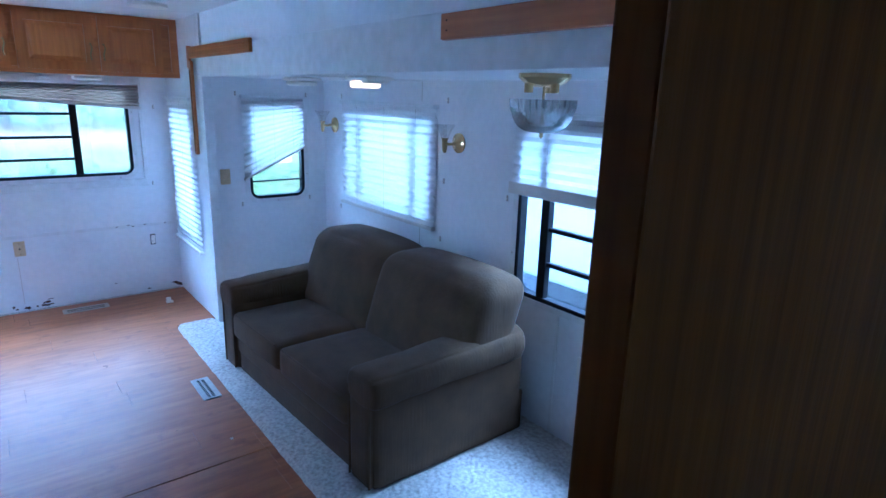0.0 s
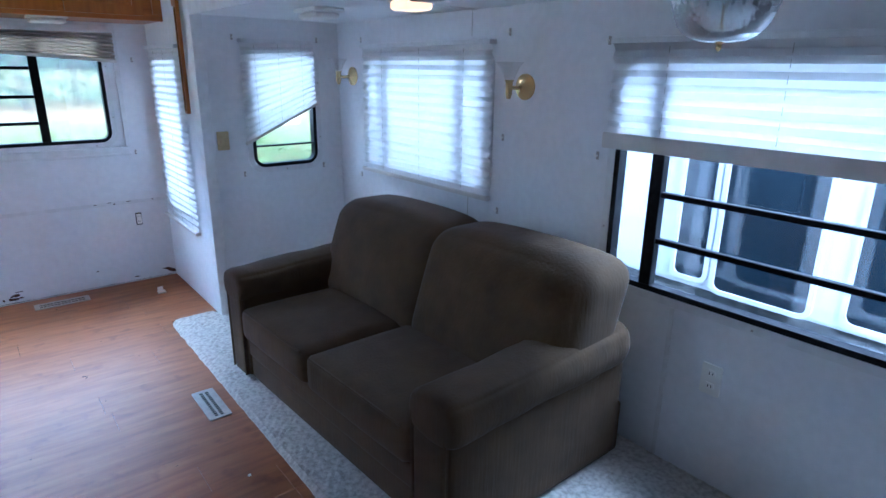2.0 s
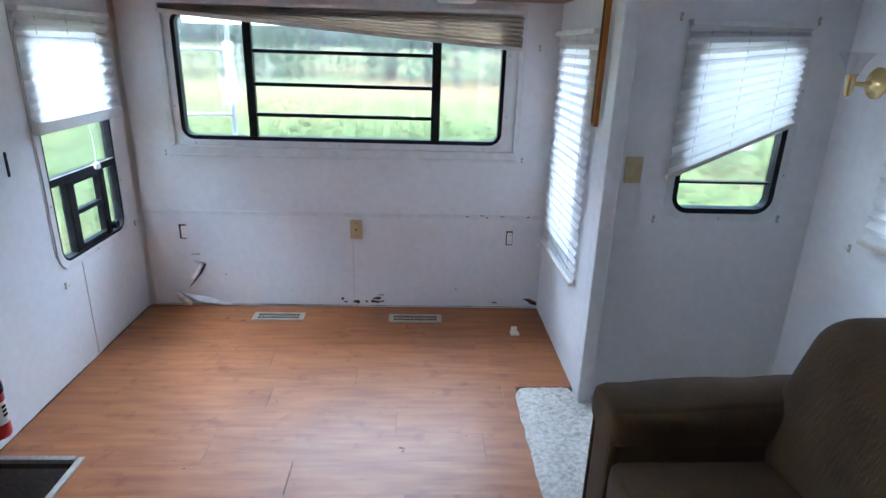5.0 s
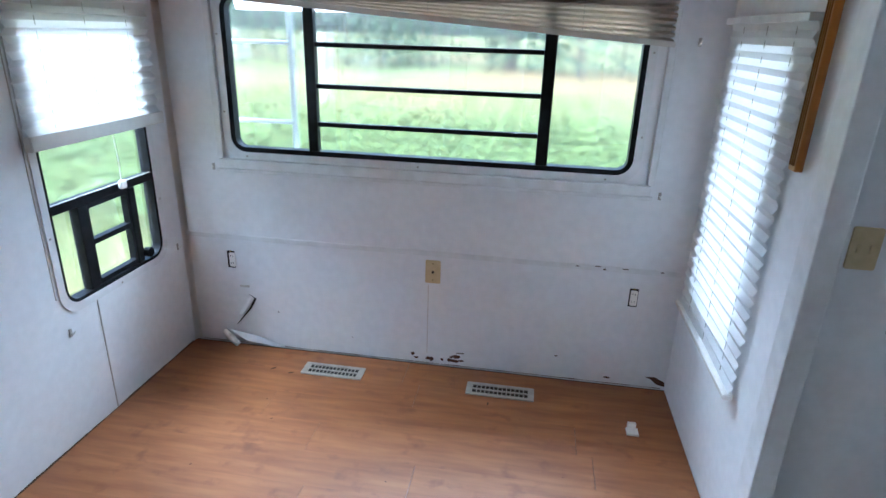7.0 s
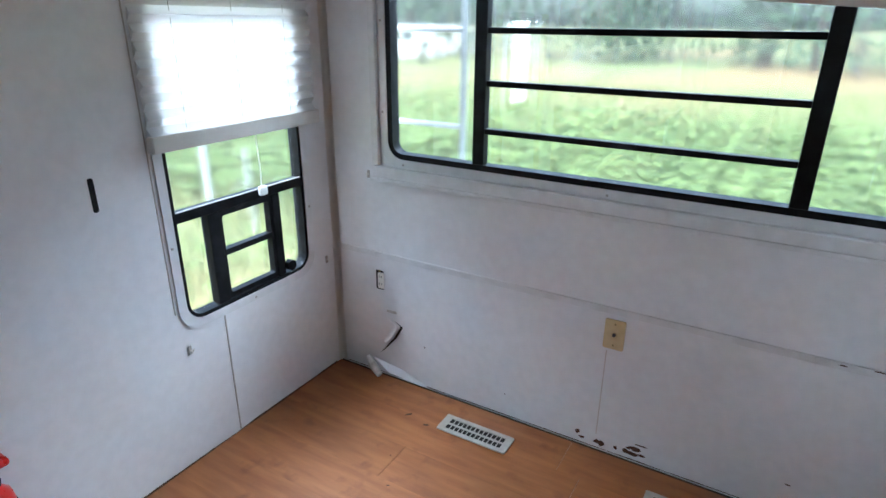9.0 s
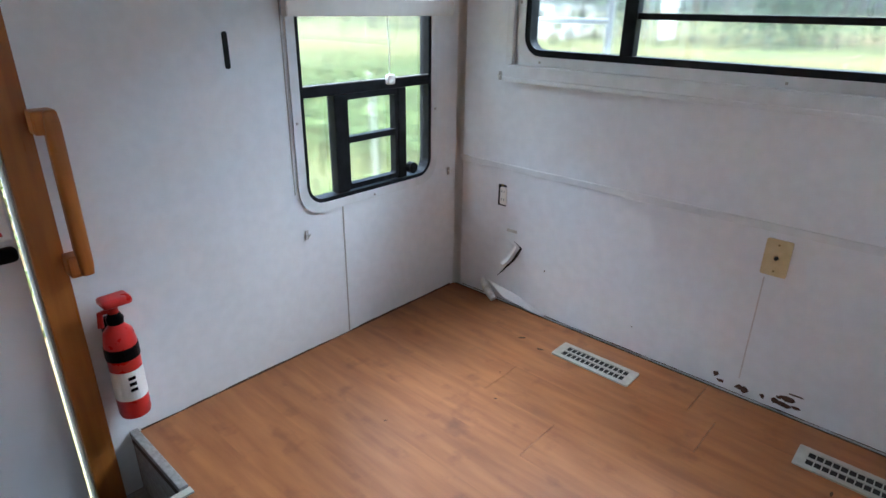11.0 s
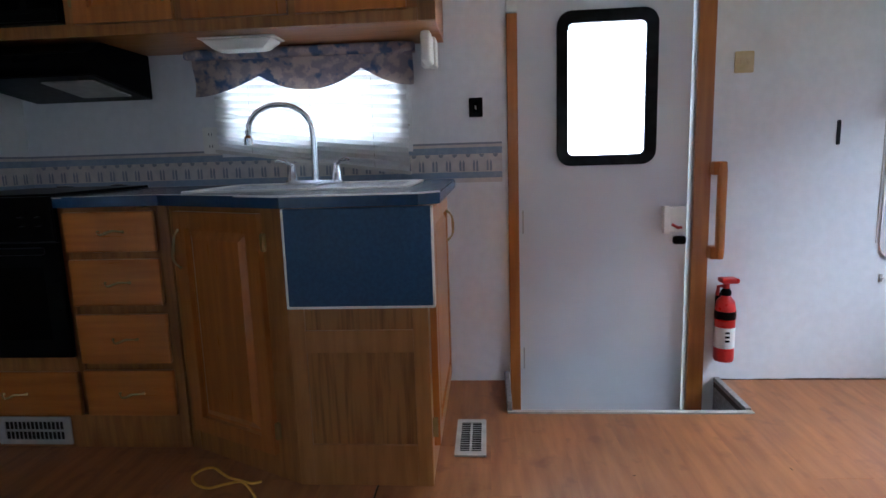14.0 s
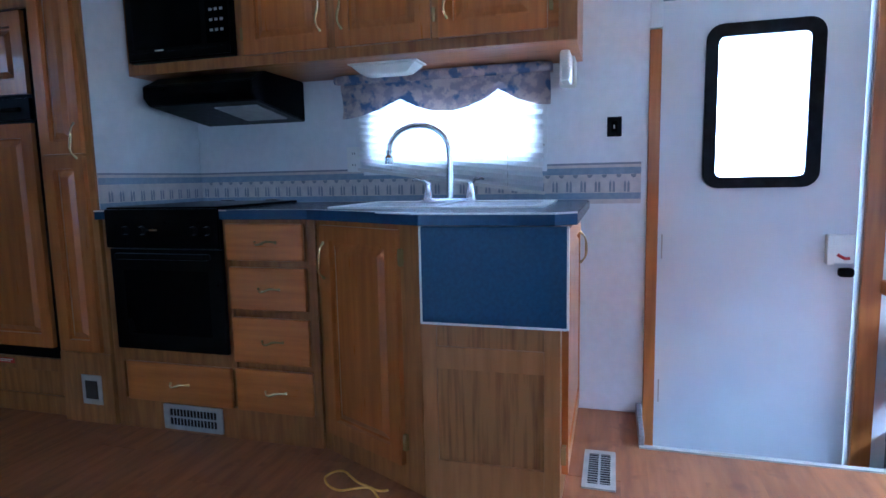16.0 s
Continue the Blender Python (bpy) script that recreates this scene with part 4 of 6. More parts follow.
# Upper kitchen cabinets.
UZ = 1.485
U = FX(0.42)
up = thing("upper_cabinet", (0.16, 3.4, UZ), "honey oak upper cabinets with brass pulls above the sink", "cabinet")
part("body", box(0.003, 0.405, 2.4925, 4.385, UZ, CEILZ - 0.003), oak["y"], up)
b = pbox(U, 2.4925, 2.515, UZ, CEILZ - 0.003, -0.014, 0.005, 0.002)
for a in ((2.515, 4.325, UZ, UZ + 0.045), (4.325, 4.388, UZ, CEILZ - 0.003), (3.04, 3.095, UZ + 0.045, CEILZ - 0.003), (3.445, 3.495, UZ + 0.045, CEILZ - 0.003), (3.86, 3.905, UZ + 0.045, CEILZ - 0.003)):
    pbox(U, *a, -0.014, 0.005, 0.002, b)
part("face_frame", b, OAKRAW, up)
for a, h in (((3.085, 3.452), 3.425), ((3.488, 3.868), 3.515), ((3.898, 4.288), 3.93)):
    d_ = panel_door(U, a[0], a[1], UZ + 0.04, CEILZ - 0.04, 0.005, up)
    pull(U, h, UZ + 0.165, 0.025, d_, length=0.12)
for y in (3.074, 3.878, 4.30):
    part("hinge", pbox(U, y - 0.008, y + 0.008, UZ + 0.10, UZ + 0.15, 0.004, 0.018, 0.003), BRASS, up, "small brass hinge")
mw = thing("microwave", (0.16, 2.73, UZ + 0.05), "black built-in microwave oven in the upper cabinet", "microwave")
part("case", pbox(U, 2.516, 3.038, UZ + 0.048, 2.0, -0.013, 0.024, 0.004), APPL, mw)
part("door_glass", pbox(U, 2.55, 2.89, UZ + 0.10, 1.95, 0.024, 0.027, 0.001), DKGL, mw)
part("control_panel", pbox(U, 2.915, 3.02, UZ + 0.10, 1.95, 0.024, 0.027, 0.001), DKGL, mw)
part("vent_strip", pbox(U, 2.53, 3.025, UZ + 0.055, UZ + 0.085, 0.024, 0.032, 0.003), APPL, mw)
for k, y in enumerate((2.935, 2.96, 2.985)):
    for z in (1.63, 1.67, 1.71):
        part("button", pbox(U, y, y + 0.014, z, z + 0.010, 0.027, 0.0285), VENT, mw)
part("badge", pbox(U, 2.655, 2.70, UZ + 0.088, UZ + 0.094, 0.0245, 0.0258), CHROME, mw)
hood = thing("range_hood", (0.2, 2.84, 1.33), "black sloped range hood under the upper cabinet", "range hood")
b = bmesh.new()
prof = [(0.004, 1.30), (0.40, 1.355), (0.43, 1.385), (0.43, 1.435), (0.33, 1.484), (0.004, 1.484)]
lo, hi = [b.verts.new((x, 2.56, z)) for x, z in prof], [b.verts.new((x, 3.10, z)) for x, z in prof]
b.faces.new(lo)
b.faces.new(hi)
for k in range(6):
    b.faces.new((lo[k], lo[(k + 1) % 6], hi[(k + 1) % 6], hi[k]))
bmesh.ops.bevel(b, geom=b.edges[:], offset=0.004, segments=2, affect="EDGES")
part("shell", b, APPL, hood)
b = box(0.10, 0.34, 2.85, 3.06, -0.003, 0.003, 0.001)
for v in b.verts:
    v.co.z += 1.296 + 0.139 * (v.co.x - 0.004)
part("filter", b, VENT, hood, "grey mesh filter")
part("switch_plate", box(0.431, 0.433, 2.82, 2.92, 1.405, 1.42), DKGL, hood)

ul = thing("under_cabinet_light", (0.27, 3.67, UZ), "off-white plastic light under the upper cabinet", "light fixture")
part("base", box(0.205, 0.33, 3.48, 3.775, UZ - 0.008, UZ - 0.001, 0.003), WHITEP, ul)


def lens_taper(p):
    k = 1 - 0.35 * max(0.0, (UZ - 0.008 - p.z) / 0.04)
    return Vector((0.2675 + (p.x - 0.2675) * k, 3.628 + (p.y - 3.628) * k, p.z))


part("diffuser", cushion(0.208, 0.327, 3.485, 3.77, UZ - 0.048, UZ - 0.008, r=0.010, n=6, shape=lens_taper), WHITEP, ul, smooth=True)
pt = thing("paper_towel_holder", (0.2, 4.33, UZ), "white plastic paper towel holder arm under the cabinet", "towel holder")
part("bracket", cushion(0.14, 0.28, 4.315, 4.355, 1.37, UZ - 0.001, r=0.012, n=6), WHITEP, pt, smooth=True)
part("arm", cushion(0.05, 0.15, 4.33, 4.365, 1.37, UZ - 0.001, r=0.010, n=6), WHITEP, pt, smooth=True)
part("hub", cushion(0.04, 0.12, 4.30, 4.335, 1.375, 1.405, r=0.008, n=5), WHITEP, pt, smooth=True)

# Valance with a scalloped hem.
val = thing("valance", (0.06, 3.8, 1.31), "floral blue and mauve padded valance with scalloped hem", "valance")
b = bmesh.new()
cols = 60


def hem(y):
    if y < 3.615:
        return 1.372 - 0.078 * math.sin(math.pi / 2 * (3.615 - y) / 0.285)
    if y < 4.045:
        return 1.372 + 0.015 * (y - 3.615) / 0.43 - 0.072 * math.sin(math.pi * (y - 3.615) / 0.43) ** 0.8
    return 1.387 - 0.075 * math.sin(math.pi / 2 * min(1, (y - 4.045) / 0.2))


rows = []
for j in range(7):
    row = []
    for i in range(cols + 1):
        y = 3.33 + (4.262 - 3.33) * i / cols
        z = 1.483 + (hem(y) - 1.483) * j / 6
        row.append(b.verts.new((0.075 + 0.012 * math.sin(j * 1.1) + 0.005 * noise.noise((y * 9, z * 9, 1)), y, z)))
    rows.append(row)
for r0, r1 in zip(rows, rows[1:]):
    for i in range(cols):
        b.faces.new((r0[i], r0[i + 1], r1[i + 1], r1[i]))
bmesh.ops.solidify(b, geom=b.faces[:], thickness=0.016)
part("cloth", b, FLORAL, val, smooth=True)
part("board", box(0.003, 0.07, 3.335, 4.265, 1.45, 1.483), FLORAL, val)
part("header_roll", cushion(0.062, 0.108, 3.30, 4.27, 1.440, 1.4835, r=0.018, n=12), FLORAL, val, smooth=True)

# Wallpaper border along the backsplash.
bor = thing("wallpaper_border", (0.002, 3.5, 0.91), "blue and cream wallpaper border with repeated motif", "wallpaper border", kind="structure")
for nm, y0, y1, z0, z1, d, m_ in (("paper", 2.488, 4.622, 0.919, 1.07, 0.0015, BORD), ("top_band", 2.488, 4.622, 1.022, 1.05, 0.0022, BORDB), ("bottom_band", 2.488, 4.622, 0.919, 0.945, 0.0022, BORDB), ("edge_line", 2.488, 4.622, 1.062, 1.07, 0.0022, BORDG)):
    if nm == "paper":
        part(nm, sheet(LEFT, y0, y1, 0.90, z1, 0.0, d, [(W_SINK[0] - 0.03, W_SINK[1] + 0.03, 1.04, 1.2)]), m_, bor)
    else:
        part(nm, sheet(LEFT, y0, y1, z0, z1, 0.0016, d, [(W_SINK[0] - 0.03, W_SINK[1] + 0.03, 1.04, 1.2)]), m_, bor)
# The pantry's side carries wall covering and border too.
PS = lambda u, v, d: Vector((u, 2.4895 + d, v))
structure("pantry_side", pbox(PS, 0.003, 0.632, 0.921, CEILZ - 0.003, -0.0025, 0.0), WALL, "white wall covering on the side of the pantry", "wall")
for nm, z0, z1, d, m_ in (("paper", 0.92, 1.07, 0.0015, BORD), ("top_band", 1.022, 1.05, 0.0022, BORDB), ("bottom_band", 0.92, 0.945, 0.0022, BORDB), ("edge_line", 1.062, 1.07, 0.0022, BORDG)):
    part(nm, pbox(PS, 0.003, 0.632, z0, z1, 0.0 if nm == "paper" else 0.0016, d), m_, bor)
b = bmesh.new()
x = 0.03
while x < 0.60:
    for dx, w_, z0, z1 in ((0.012, 0.010, 0.950, 0.985), (0.026, 0.010, 0.948, 0.985)):
        b.faces.new([b.verts.new(PS(x + dx + s * w_ / 2 * k, z, 0.0026)) for s, k, z in ((-1, 1, z0), (1, 1, z0), (1, 0.9, z1), (0, 1, z1 + 0.012), (-1, 0.9, z1))])
    x += 0.0585
tagged(part("motif", b, BORDG, bor), kind="stuff")
b = bmesh.new()
y = 2.50
while y < 4.60:
    if y < 4.59:
        for dy, w_, z0, z1 in ((0.012, 0.010, 0.950, 0.985), (0.026, 0.010, 0.948, 0.985)):
            q = [b.verts.new((0.0026, y + dy + s * w_ / 2 * k, z)) for s, k, z in ((-1, 1, z0), (1, 1, z0), (1, 0.9, z1), (0, 1, z1 + 0.012), (-1, 0.9, z1))]
            b.faces.new(q)
        q = [b.verts.new((0.0025, y + 0.034 + 0.011 * math.cos(math.pi * k / 6) + 0.012, 1.021 - 0.014 * math.sin(math.pi * k / 6))) for k in range(7)]
        b.faces.new(q)
    y += 0.0585
tagged(part("motif", b, BORDG, bor), kind="stuff")
# Duplex outlet beside the sink window; its plate is built further down.
kt = thing("kitchen_outlet", (0.005, 3.34, 1.1), "white duplex outlet on the kitchen wall", "outlet")


# ---- plates on walls ----
def wall_plate(name, P, u, v, label, category, mat, w=0.07, h=0.115, kind_="outlet", into=None):
    o = into or thing(name, P(u, v, 0), label, category)
    part("plate", plate(P, (u - w / 2, u + w / 2, v - h / 2, v + h / 2), 0.006, 0.0, 0.006), mat, o)
    if kind_ == "outlet":
        for dv in (-0.026, 0.026):
            r_ = part("socket", plate(P, (u - 0.016, u + 0.016, v + dv - 0.014, v + dv + 0.014), 0.008, 0.006, 0.0085), mat, o)
            for du in (-0.006, 0.006):
                part("slot", pbox(P, u + du - 0.0012, u + du + 0.0012, v + dv - 0.005, v + dv + 0.006, 0.0085, 0.0092), VOID, r_)
    elif kind_ == "switch":
        for du in (-0.015, 0.015):
            part("toggle", pbox(P, u + du - 0.005, u + du + 0.005, v - 0.011, v + 0.011, 0.006, 0.012, 0.002), mat, o)
    elif kind_ == "coax":
        b_ = lathe(0, 0, [(0.006, 0), (0.006, 0.006), (0.0001, 0.006)], 12)
        for q_ in b_.verts:
            q_.co = P(u + q_.co.x, v + q_.co.y, 0.006 + q_.co.z)
        part("jack", b_, VOID, o)
        for dv in (-0.042, 0.042):
            part("screw", pbox(P, u - 0.003, u + 0.003, v + dv - 0.003, v + dv + 0.003, 0.006, 0.0075), BRASS, o)
    return o


wall_plate("", LEFT, 3.345, 1.115, "", "", WHITEP, into=kt)
wall_plate("outlet", SLIDE, 3.278, 0.445, "white duplex outlet below the slide-out window", "outlet", WHITEP, 0.075, 0.12)
wall_plate("cable_outlet", REAR, 1.266, 0.50, "yellowed beige cable plate on the rear wall", "wall plate", BEIGE, 0.072, 0.115, "coax")
wall_plate("wall_plate", ENDW, 2.515, 1.10, "yellowed beige switch plate in the slide-out", "switch", BEIGE, 0.07, 0.11, "switch")
wall_plate("light_switch", LEFT, 5.605, 1.355, "yellowed beige switch plate beside the entry door", "switch", BEIGE, 0.075, 0.085, "switch")
th = thing("thermostat_switch", (0.0, 4.515, 1.215), "small black wall control in a black bezel", "switch")
part("bezel", plate(LEFT, (4.485, 4.543, 1.175, 1.255), 0.003, 0.0, 0.009), APPL, th)
part("rocker", pbox(LEFT, 4.503, 4.525, 1.195, 1.235, 0.009, 0.014, 0.003), DKGL, th)
part("mark", pbox(LEFT, 4.511, 4.516, 1.207, 1.222, 0.014, 0.0148), VENT, th)
# Outlet boxes without plates in the rear wall.
for u, v, lab in ((0.24, 0.47, "broken open outlet hole in the rear wall"), (2.193, 0.46, "bare outlet without cover plate in rear wall")):
    o = thing("open_outlet", REAR(u, v, 0), lab, "outlet")
    part("hole", plate(REAR, (u - 0.020, u + 0.020, v - 0.045, v + 0.045), 0.004, 0.0005, 0.0015), VOID, o)
    du = 0.006 if u < 1 else 0.0
    part("receptacle", plate(REAR, (u - 0.014 + du, u + 0.017 + du, v - 0.038, v + 0.036), 0.006, 0.0015, 0.006), WHITEP, o)
    for dv in (-0.018, 0.018):
        for dd_ in (-0.006, 0.006):
            part("slot", pbox(REAR, u + du + dd_ - 0.001, u + du + dd_ + 0.001, v + dv - 0.004, v + dv + 0.005, 0.006, 0.0068), VOID, o)
    part("screw", pbox(REAR, u - 0.004, u + 0.004, v + 0.040, v + 0.047, 0.0015, 0.004), BRASS, o)

# Tear in the rear wall covering with a peeled flap, and chips near the floor.
tear = thing("wall_tear", REAR(0.28, 0.2, 0), "torn wall covering with a dark crack", "damage")
line = [(0.315, 0.285), (0.35, 0.265), (0.335, 0.235), (0.315, 0.20), (0.285, 0.165), (0.262, 0.135), (0.235, 0.105)]
b = bmesh.new()
for k in range(len(line) - 1):
    (a0, c0), (a1, c1) = line[k], line[k + 1]
    w0, w1 = (0.001, 0.006, 0.007, 0.006, 0.005, 0.004, 0.001)[k:k + 2]
    b.faces.new([b.verts.new(REAR(*p, 0.0012)) for p in ((a0 - w0, c0), (a0 + w0, c0), (a1 + w1, c1), (a1 - w1, c1))])
part("crack", b, VOID, tear)
b = bmesh.new()
pts = [[REAR(a - 0.012 - 0.03 * t_, c + 0.006 - 0.004 * t_, 0.002 + 0.016 * (1 - t_) ** 2) for t_ in (0, 0.33, 0.66, 1)] for a, c in line[:5]]
rows = [[b.verts.new(p) for p in row] for row in pts]
for r0, r1 in zip(rows, rows[1:]):
    for i in range(3):
        b.faces.new((r0[i], r0[i + 1], r1[i + 1], r1[i]))
part("curled_edge", b, WALL, tear)
part("upper_chip", plate(REAR, (0.275, 0.325, 0.323, 0.334), 0.003, 0.0006, 0.004), TORN, tear)
peel = thing("peeled_flap", (0.22, 6.95, 0.0), "loose curled strip of wall covering by the floor", "damage")
b = tube([(0.175, 6.975, 0.075), (0.215, 6.955, 0.05), (0.265, 6.94, 0.022)], [0.012, 0.019, 0.014], 9)
part("roll", b, TORN, peel)
b = bmesh.new()
b.faces.new([b.verts.new(p) for p in ((0.20, 6.975, 0.085), (0.30, 6.962, 0.035), (0.45, 6.985, 0.004), (0.50, 6.992, 0.004), (0.36, 6.992, 0.05))])
part("strip", b, WALL, peel)
rr = random.Random(4)
for k in range(11):
    u, v = 1.12 + rr.random() * 0.30, 0.02 + rr.random() * 0.055
    w_, h_ = rr.uniform(0.008, 0.028), rr.uniform(0.004, 0.014)
    b = bmesh.new()
    b.faces.new([b.verts.new(REAR(u + w_ * math.cos(a) * rr.uniform(0.6, 1.2), v + h_ * math.sin(a) * rr.uniform(0.6, 1.3), 0.0012)) for a in [2 * math.pi * q / 7 for q in range(7)]])
    tagged(part("wall_chip", b, DIRT), "small brown chip in the rear wall covering", "damage", "chips in the rear wall")
for u, v, h_ in ((1.245, 0.25, 0.38),):
    tagged(part("water_stain", pbox(REAR, u - 0.002, u + 0.002, v - h_ / 2 + 0.0, v + h_ / 2 - 0.01, 0.0003, 0.0009), BORD), "faint brown drip stain below the cable plate", "stain")
b = bmesh.new()
b.faces.new([b.verts.new(REAR(*p, 0.001)) for p in ((2.30, 0.055), (2.345, 0.06), (2.395, 0.035), (2.398, 0.012), (2.36, 0.02), (2.33, 0.045))])
tagged(part("corner_chip", b, DIRT), "dark chipped spot low in the corner", "damage")
# Dark uneven grime where the walls meet the floor.
for P, u0, u1, heavy, lab in ((LEFT, 5.57, 6.955, 0.7, "dark ragged grime line along the side wall's foot"), (REAR, 0.04, 2.38, 0.35, "thin ragged grime line along the rear wall's foot")):
    b = bmesh.new()
    steps = int((u1 - u0) / 0.012)
    prev = None
    for k in range(steps + 1):
        u = u0 + (u1 - u0) * k / steps
        h_ = 0.004 + 0.007 * max(0.0, noise.noise((u * 9, 2.0, u0)) + 0.35) + 0.004 * max(0.0, noise.noise((u * 38, 5.0, 0)))
        h_ *= heavy
        cur = (b.verts.new(P(u, 0.0005, 0.0016)), b.verts.new(P(u, h_, 0.0013)), b.verts.new(P(u, 0.0006, 0.002 + h_ * 0.5)))
        if prev:
            b.faces.new((prev[0], cur[0], cur[1], prev[1]))
            b.faces.new((prev[0], cur[0], cur[2], prev[2]))
        prev = cur
    structure("floor_grime", b, DIRT, lab, "stain")
for u, v, w_, h_ in ((1.93, 0.594, 0.012, 0.003), (2.02, 0.600, 0.016, 0.003), (2.05, 0.588, 0.009, 0.004), (2.14, 0.597, 0.020, 0.0025), (2.30, 0.594, 0.010, 0.003), (1.88, 0.118, 0.012, 0.003), (2.13, 0.03, 0.018, 0.005), (0.47, 0.20, 0.004, 0.004), (0.86, 0.10, 0.003, 0.003)):
    b = bmesh.new()
    b.faces.new([b.verts.new(REAR(u + w_ * math.cos(a) * rr.uniform(0.6, 1.2), v + h_ * math.sin(a) * rr.uniform(0.6, 1.3), 0.0062 if v > 0.5 else 0.0012)) for a in [2 * math.pi * q / 7 for q in range(7)]])
    tagged(part("wall_chip", b, DIRT), "small brown chip in the rear wall covering", "damage", "chips in the rear wall")
# Slot in the left wall.
tagged(part("wall_slot", plate(LEFT, (5.984, 6.000, 1.012, 1.112), 0.006, 0.0004, 0.002), VOID), "dark narrow slot cut in the wall", "slot")


# ---- shade hooks ----
def hook(P, u, v, group_label="small bent plastic cord hook screwed to the wall"):
    o = thing("cord_hook", P(u, v, 0), group_label, "hook", "cord hooks by the windows")
    part("foot", pbox(P, u - 0.006, u + 0.006, v - 0.016, v + 0.016, 0.0, 0.004, 0.001), VENT, o)
    part("prong", tube([P(u, v, 0.003), P(u, v - 0.004, 0.016), P(u + 0.004, v + 0.008, 0.020)], 0.0025, 6), WHITEP, o)
    return o


for P, u, v in ((LEFT, 6.205, 0.45), (LEFT, 6.93, 0.54), (REAR, 0.20, 0.94), (REAR, 2.235, 0.94), (REAR, 2.29, 1.56), (ENDW, 2.63, 0.89), (ENDW, 3.17, 0.90), (ENDW, 2.62, 1.69), (ENDW, 3.16, 1.69), (SLIDE, 5.72, 0.86), (SLIDE, 4.44, 0.86), (SLIDE, 4.40, 1.69), (SLIDE, 5.69, 1.69), (SLIDE, 3.87, 1.20), (SLIDE, 3.86, 1.64), (SLIDE, 4.42, 1.22)):
    hook(P, u, v)
cord_l = thing("shade_cord", (0.03, 6.58, 0.95), "knotted white shade cord with plastic end", "cord")
part("cord", tube([(0.03, 6.575, 1.145), (0.032, 6.58, 1.02), (0.03, 6.578, 0.955)], 0.0018, 6), WHITEP, cord_l)
part("knob", cushion(0.02, 0.042, 6.565, 6.60, 0.925, 0.96, r=0.008, n=5), WHITEP, cord_l, smooth=True)

# ---- entry door ----
P_D = lambda u, v, d: Vector((-0.03 + d, u, v))
door = thing("entry_door", (-0.02, 5.05, -0.19), "white trailer entry door, slightly ajar, with frosted window", "door", kind="structure")
DW = (4.862, 5.258, 0.965, 1.58)
dsk = part("door_leaf", sheet(P_D, 4.6915, 5.403, -0.185, 1.695, -0.02, 0.015, [(DW[0] + 0.01, DW[1] - 0.01, DW[2] + 0.01, DW[3] - 0.01)]), DOORW, door)
part("window_frame", ring(P_D, (DW[0] - 0.008, DW[1] + 0.008, DW[2] - 0.008, DW[3] + 0.008), 0.06, (DW[0] + 0.038, DW[1] - 0.042, DW[2] + 0.036, DW[3] - 0.042), 0.022, 0.014, 0.030), BLACK, door, "thick black rounded window frame")
part("pane", pbox(P_D, DW[0] + 0.005, DW[1] - 0.005, DW[2] + 0.005, DW[3] - 0.005, -0.006, 0.0), FROST, door, "bright frosted glass pane")
lk = part("lock_box", pbox(P_D, 5.30, 5.395, 0.665, 0.775, 0.015, 0.040, 0.005), WHITEP, door, "cracked white latch housing")
part("latch_plate", pbox(P_D, 5.298, 5.325, 0.66, 0.78, 0.04, 0.055, 0.004), WHITEP, lk)
part("lever", tube([P_D(5.335, 0.70, 0.045), P_D(5.36, 0.685, 0.05), P_D(5.375, 0.687, 0.048)], 0.006, 8), RED, lk, "small red latch lever")
part("paddle", cushion(-0.03 + 0.015, -0.03 + 0.05, 5.345, 5.398, 0.612, 0.648, r=0.012, n=6), APPL, door, "black latch knob", smooth=True)
for z in (0.10, 0.72):
    part("hinge_strip", pbox(P_D, 4.706, 4.712, z - 0.05, z + 0.05, 0.0155, 0.018), VENT, door)
jl = thing("door_jamb", (0.01, 4.66, 0), "honey oak jamb strip at the hinge side of the door", "trim", kind="structure")
part("strip", pbox(LEFT, 4.645, 4.6905, -0.20, 1.585, -0.03, 0.02, 0.004), TRIMOAK, jl)
part("upper_strip", pbox(LEFT, 4.645, 4.692, 1.59, CEILZ - 0.003, -0.03, 0.012, 0.003), TRIMW, jl, "painted white upper piece")
jr = thing("door_jamb", (0.01, 5.45, 0), "honey oak jamb strip at the latch side of the door", "trim", kind="structure")
part("strip", pbox(LEFT, 5.418, 5.487, -0.20, CEILZ - 0.003, -0.03, 0.02, 0.004), TRIMOAK, jr)
structure("door_head", pbox(LEFT, 4.692, 5.416, 1.70, CEILZ - 0.003, -0.045, -0.002), DOORW, "white panel over the entry door", "trim")
structure("metal_door_edge", pbox(LEFT, 5.403, 5.4045, -0.19, 1.69, -0.05, -0.014), VENT, "thin bright metal edge of the entry door", "trim")
gh = thing("grab_handle", (0.03, 5.50, 0.56), "oak grab handle beside the entry door", "handle")
part("mount", pbox(LEFT, 5.478, 5.53, 0.555, 0.61, 0.021, 0.075, 0.008), TRIMOAK, gh)
part("mount", pbox(LEFT, 5.478, 5.53, 0.905, 0.96, 0.021, 0.075, 0.008), TRIMOAK, gh)
part("grip", cushion(0.05, 0.085, 5.497, 5.532, 0.555, 0.96, r=0.012, n=8), TRIMOAK, gh, smooth=True)

